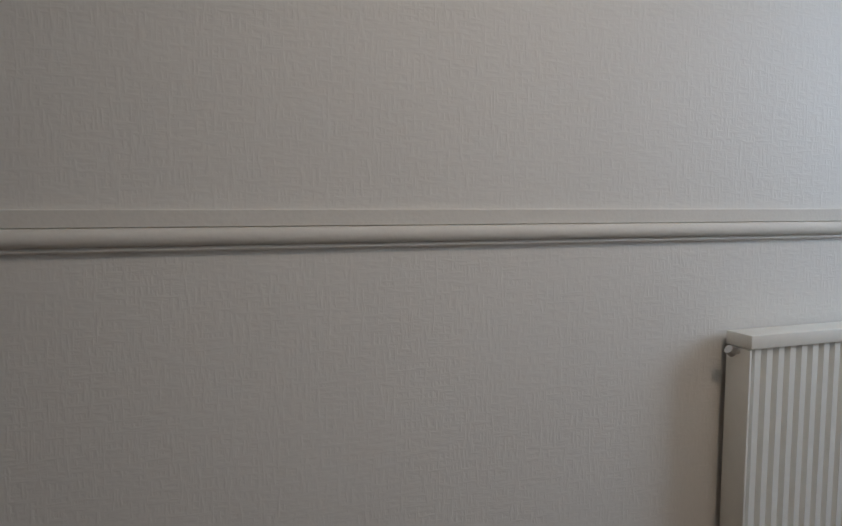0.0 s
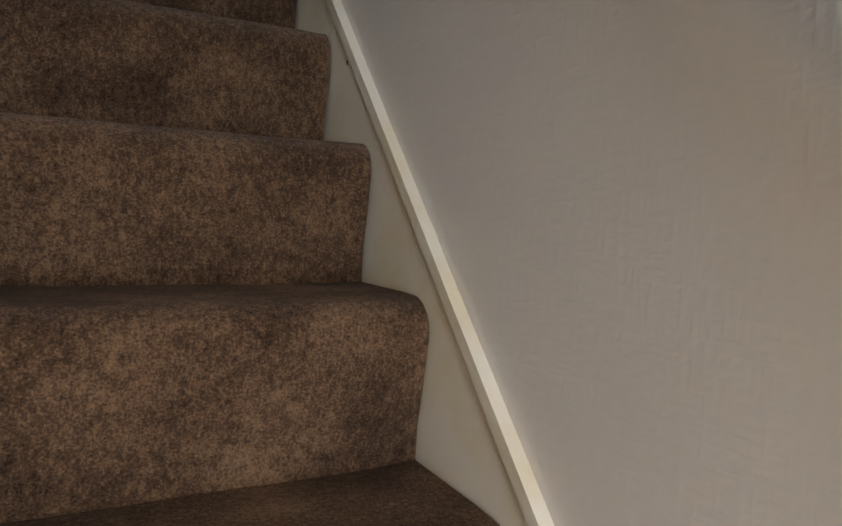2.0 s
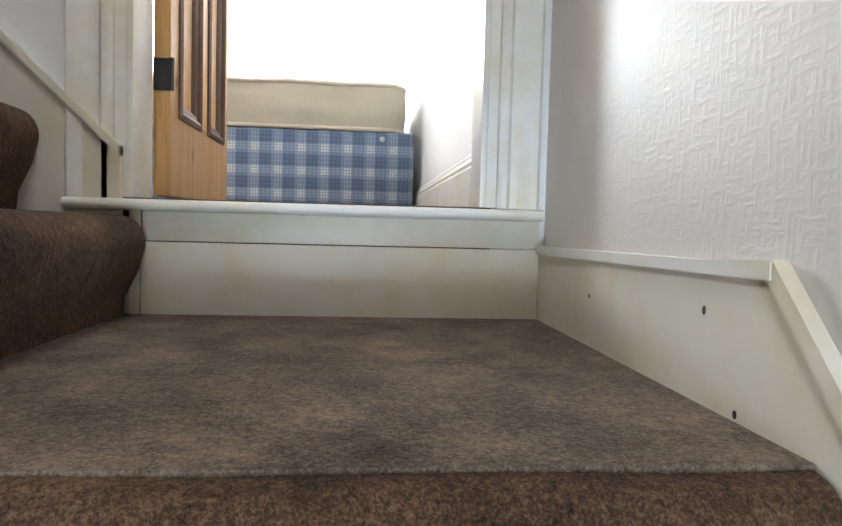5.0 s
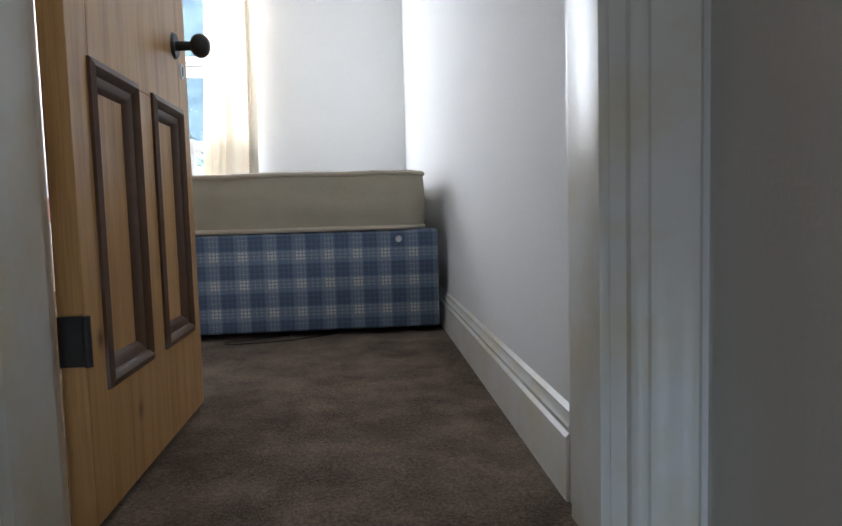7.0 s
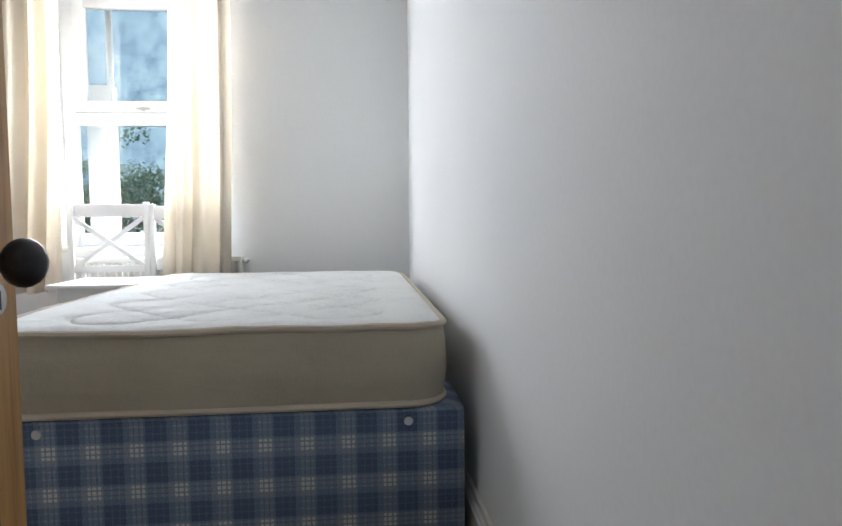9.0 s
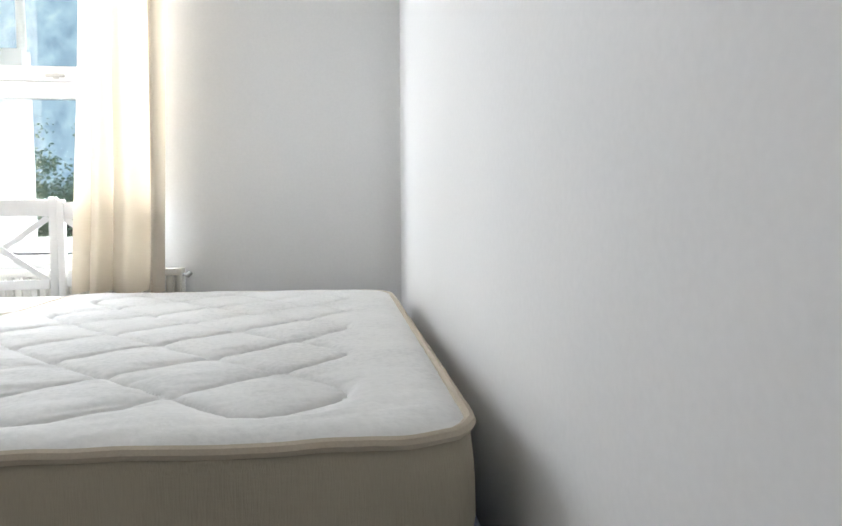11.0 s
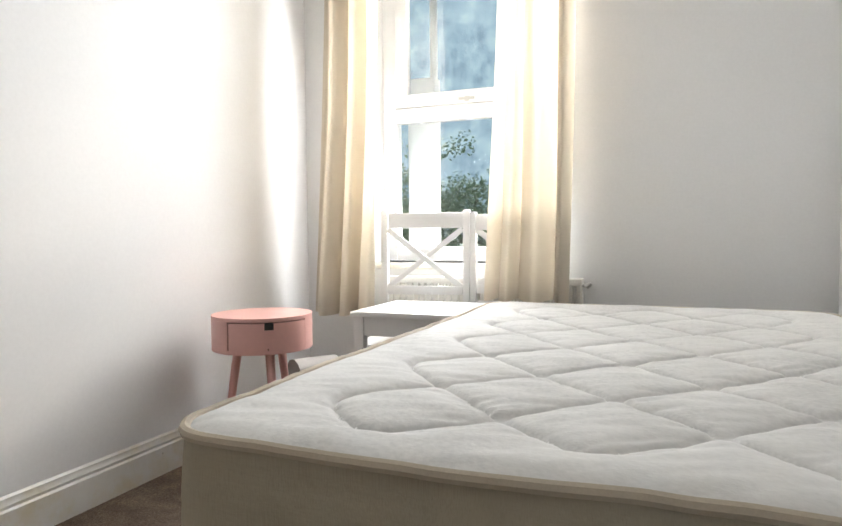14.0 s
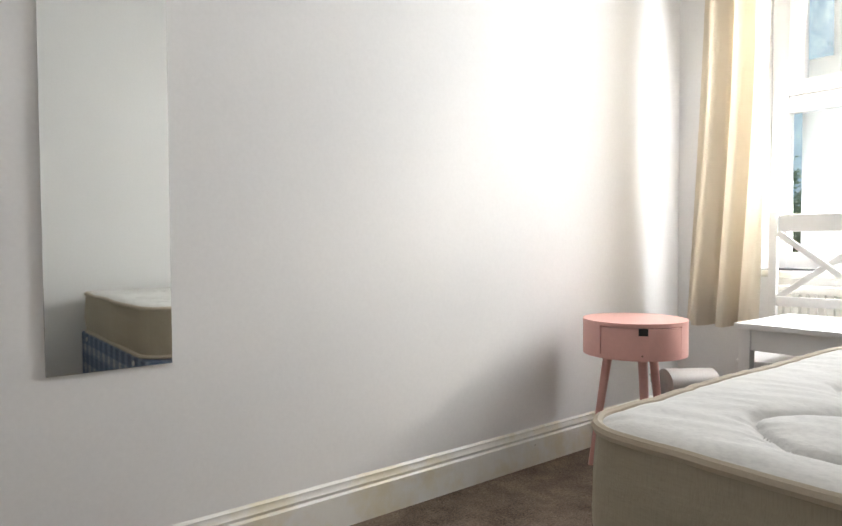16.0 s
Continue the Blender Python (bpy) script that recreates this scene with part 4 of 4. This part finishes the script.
# ---- grey waste bin ----
bn = thing("waste_bin", (-2.22, 3.42, BED_Z), "grey plastic waste bin with a swing lid, half open", "bin", "", -35)
bm = bmesh.new()
rb = []
for z, w, d in ((0.0, 0.085, 0.065), (0.01, 0.088, 0.068), (0.30, 0.115, 0.095), (0.302, 0.123, 0.103), (0.33, 0.124, 0.104)):
    ring = []
    for i in range(32):
        a = 2 * math.pi * i / 32
        c, q = math.cos(a), math.sin(a)
        ring.append(bm.verts.new((w * math.copysign(abs(c) ** 0.5, c), d * math.copysign(abs(q) ** 0.5, q), z)))
    rb.append(ring)
for j in range(4):
    for i in range(32):
        bm.faces.new((rb[j][i], rb[j][(i + 1) % 32], rb[j + 1][(i + 1) % 32], rb[j + 1][i]))
bm.faces.new(rb[0][::-1])
part("body", bm, M_GREY, bn)
part("liner", boxed(-0.10, 0.10, -0.08, 0.08, 0.29, 0.315, 0.01), M_DARK, bn, "black inside of the bin")
bm = prism([(-0.10, 0.33)] + [(0.06 + 0.075 * math.cos(radians(a)), 0.33 + 0.055 * math.sin(radians(a))) for a in range(150, -1, -15)] + [(0.135, 0.315), (0.02, 0.315)], "y", -0.098, 0.098)
part("lid", bm, M_GREY, bn)

# ---- wall mirror ----
mir = thing("wall_mirror", (ROOM_L, 1.301, 0.838), "tall frameless wall mirror", "mirror")
part("glass", boxed(0.004, 0.009, -0.149, 0.149, 0.0, 1.25, 0.0015, 1), M_MIRROR, mir)
part("backing", boxed(0.0, 0.0038, -0.147, 0.147, 0.002, 1.248), M_GREY, mir)

# ---- cable on the bedroom carpet ----
cb = bpy.data.curves.new("cable", "CURVE")
cb.dimensions, cb.bevel_depth, cb.bevel_resolution = "3D", 0.0022, 2
sp = cb.splines.new("NURBS")
pts = [(-0.55, 1.75, 0), (-0.66, 1.65, 0), (-0.80, 1.61, 0), (-0.93, 1.59, 0), (-0.99, 1.63, 0), (-0.90, 1.67, 0), (-0.80, 1.69, 0), (-0.74, 1.75, 0)]
sp.points.add(len(pts) - 1)
for q, co in zip(sp.points, pts):
    q.co = (co[0], co[1], BED_Z + 0.004, 1)
sp.use_endpoint_u = True
cb.materials.append(M_DARK)
tagged(new("cable", cb), "thin dark cable lying on the carpet by the bed", "cable")

# ---- nail holes in the string boards ----
for y, z, r in ((-0.333, 0.091, 0.003), (-0.708, 0.114, 0.004), (-0.778, 0.012, 0.0035), (-1.185, -0.268, 0.004), (-1.442, -0.516, 0.003), (-2.178, -1.405, 0.004), (-1.048, -0.112, 0.003)):
    bm = bmesh.new()
    tube(bm, (0.002, y, z), (-0.0012, y, z), r, r * 0.8, 8)
    for v in bm.verts:
        v.co.z += (v.co.z - z) * 0.6
    o = part("nail_hole", bm, M_DARK, string)

# ---- outside ----
# White upright set for an unidentified pale strip; the drainpipe is an assumption.
pipe = thing("drainpipe", (-2.09, 4.52, 0.0), "white upright outside the window, thin above and wide below", "drainpipe")
bm = bmesh.new()
tube(bm, (0.06, 0, 2.05), (0.06, 0, 3.4), 0.022)
part("pipe", bm, M_RENDER, pipe)
part("boxing", boxed(-0.085, 0.082, -0.05, 0.05, -2.58, 2.06, 0.008), M_RENDER, pipe)

gs = []
bm = bmesh.new()
nx, ny = 60, 60
for j in range(ny + 1):
    y = 4.6 + (j / ny) ** 2.2 * 1500
    row = []
    for i in range(nx + 1):
        x = ((i / nx) * 2 - 1)
        x = math.copysign(abs(x) ** 2.2, x) * 1500
        z = -2.6 + 3.0 / (1 + math.exp(-(y - 45) / 5.0)) + (0.3 * noise.noise(Vector((x * 0.1, y * 0.1, 0))) if y > 8 else 0)
        row.append(bm.verts.new((x, y, z)))
    gs.append(row)
for j in range(ny):
    for i in range(nx):
        bm.faces.new((gs[j][i], gs[j][i + 1], gs[j + 1][i + 1], gs[j + 1][i]))
tagged(new("ground", mesh_of("ground", bm, M_GRASS)), "grassy hillside rising behind the house", "ground", "", "structure")


def tree_meshes(seed, leafmat, h, spread):
    """Trunk with limbs, and a crown of many small leaf sprays."""
    rnd = random.Random(seed)
    bm = bmesh.new()
    tube(bm, (0, 0, 0), (0.1, 0, h * 0.55), 0.22, 0.12, 10)
    tips = []
    for k in range(11):
        a, up_ = rnd.uniform(0, 6.28), rnd.uniform(0.25, 0.6)
        p = Vector((0.05, 0, h * up_))
        q = p + Vector((math.cos(a), math.sin(a), rnd.uniform(0.5, 1.3))) * spread * rnd.uniform(0.45, 0.9)
        tube(bm, p, q, 0.07, 0.02, 6)
        tips += [q, p.lerp(q, 0.7)]
    tips.append(Vector((0.1, 0, h * 0.9)))
    trunk = mesh_of("trunk", bm, M_BARK)
    vs, fs = [], []
    for c in tips:
        for b in range(9):
            cc = c + Vector((rnd.gauss(0, 1), rnd.gauss(0, 1), rnd.gauss(0, 0.8))) * spread * 0.26
            rr = spread * rnd.uniform(0.10, 0.2)
            for l in range(95):
                d = Vector((rnd.gauss(0, 1), rnd.gauss(0, 1), rnd.gauss(0, 1))).normalized() * rr * rnd.uniform(0.6, 1.15)
                o = cc + d
                s_ = rnd.uniform(0.028, 0.06)
                e1 = Vector((rnd.gauss(0, 1), rnd.gauss(0, 1), rnd.gauss(0, 0.5))).normalized() * s_
                e2 = d.cross(e1).normalized() * s_ * 0.55
                n0 = len(vs)
                vs += [o - e1, o + e2, o + e1, o - e2]
                fs.append((n0, n0 + 1, n0 + 2, n0 + 3))
    me = bpy.data.meshes.new("crown")
    me.from_pydata([tuple(v) for v in vs], [], fs)
    me.materials.append(leafmat)
    return trunk, me


kinds = [tree_meshes(11, M_LEAF, 7.0, 2.6), tree_meshes(23, M_LEAF2, 6.4, 2.3), tree_meshes(37, M_LEAF, 8.5, 3.0)]
LABELS = ["dark green broadleaf tree on the hillside", "pale green young tree on the hillside", "tall dark green tree on the hillside"]
rnd = random.Random(5)
for row_y, count, x0, x1 in ((16.0, 4, -8.6, -3.4),):
    for i in range(count):
        k = 1 if row_y < 18 else rnd.choice((1, 0))
        x = x0 + (x1 - x0) * (i + rnd.uniform(0.2, 0.8)) / count
        y = row_y + rnd.uniform(-1.5, 1.5)
        z = -2.75 + 3.0 / (1 + math.exp(-(y - 45) / 5.0))
        th = thing("tree", (x, y, z - 0.4), LABELS[k], "tree", "trees on the hillside", rnd.uniform(0, 360))
        for nm, me in zip(("trunk", "crown"), kinds[k]):
            o = new(nm, me)
            o.parent = th
# self-lit sheet of wooded hillside in the distance, haze in its colours
bm = bmesh.new()
bk = []
for j in range(3):
    row = []
    for i in range(81):
        x = -90 + i * 1.75
        top = 29 + 4 * noise.noise(Vector((x * 0.06, 0, 0))) + 2 * noise.noise(Vector((x * 0.4, 3, 0))) + 1.2 * noise.noise(Vector((x * 1.3, 7, 0)))
        row.append(bm.verts.new((x, 62 + j * 3, (-6, 12, top)[j])))
    bk.append(row)
for j in range(2):
    for i in range(80):
        bm.faces.new((bk[j][i], bk[j][i + 1], bk[j + 1][i + 1], bk[j + 1][i]))
tagged(new("backdrop", mesh_of("backdrop", bm, M_WOODS)), "glowing backdrop of a far wooded hillside with painted blue haze", "backdrop", "", "structure")
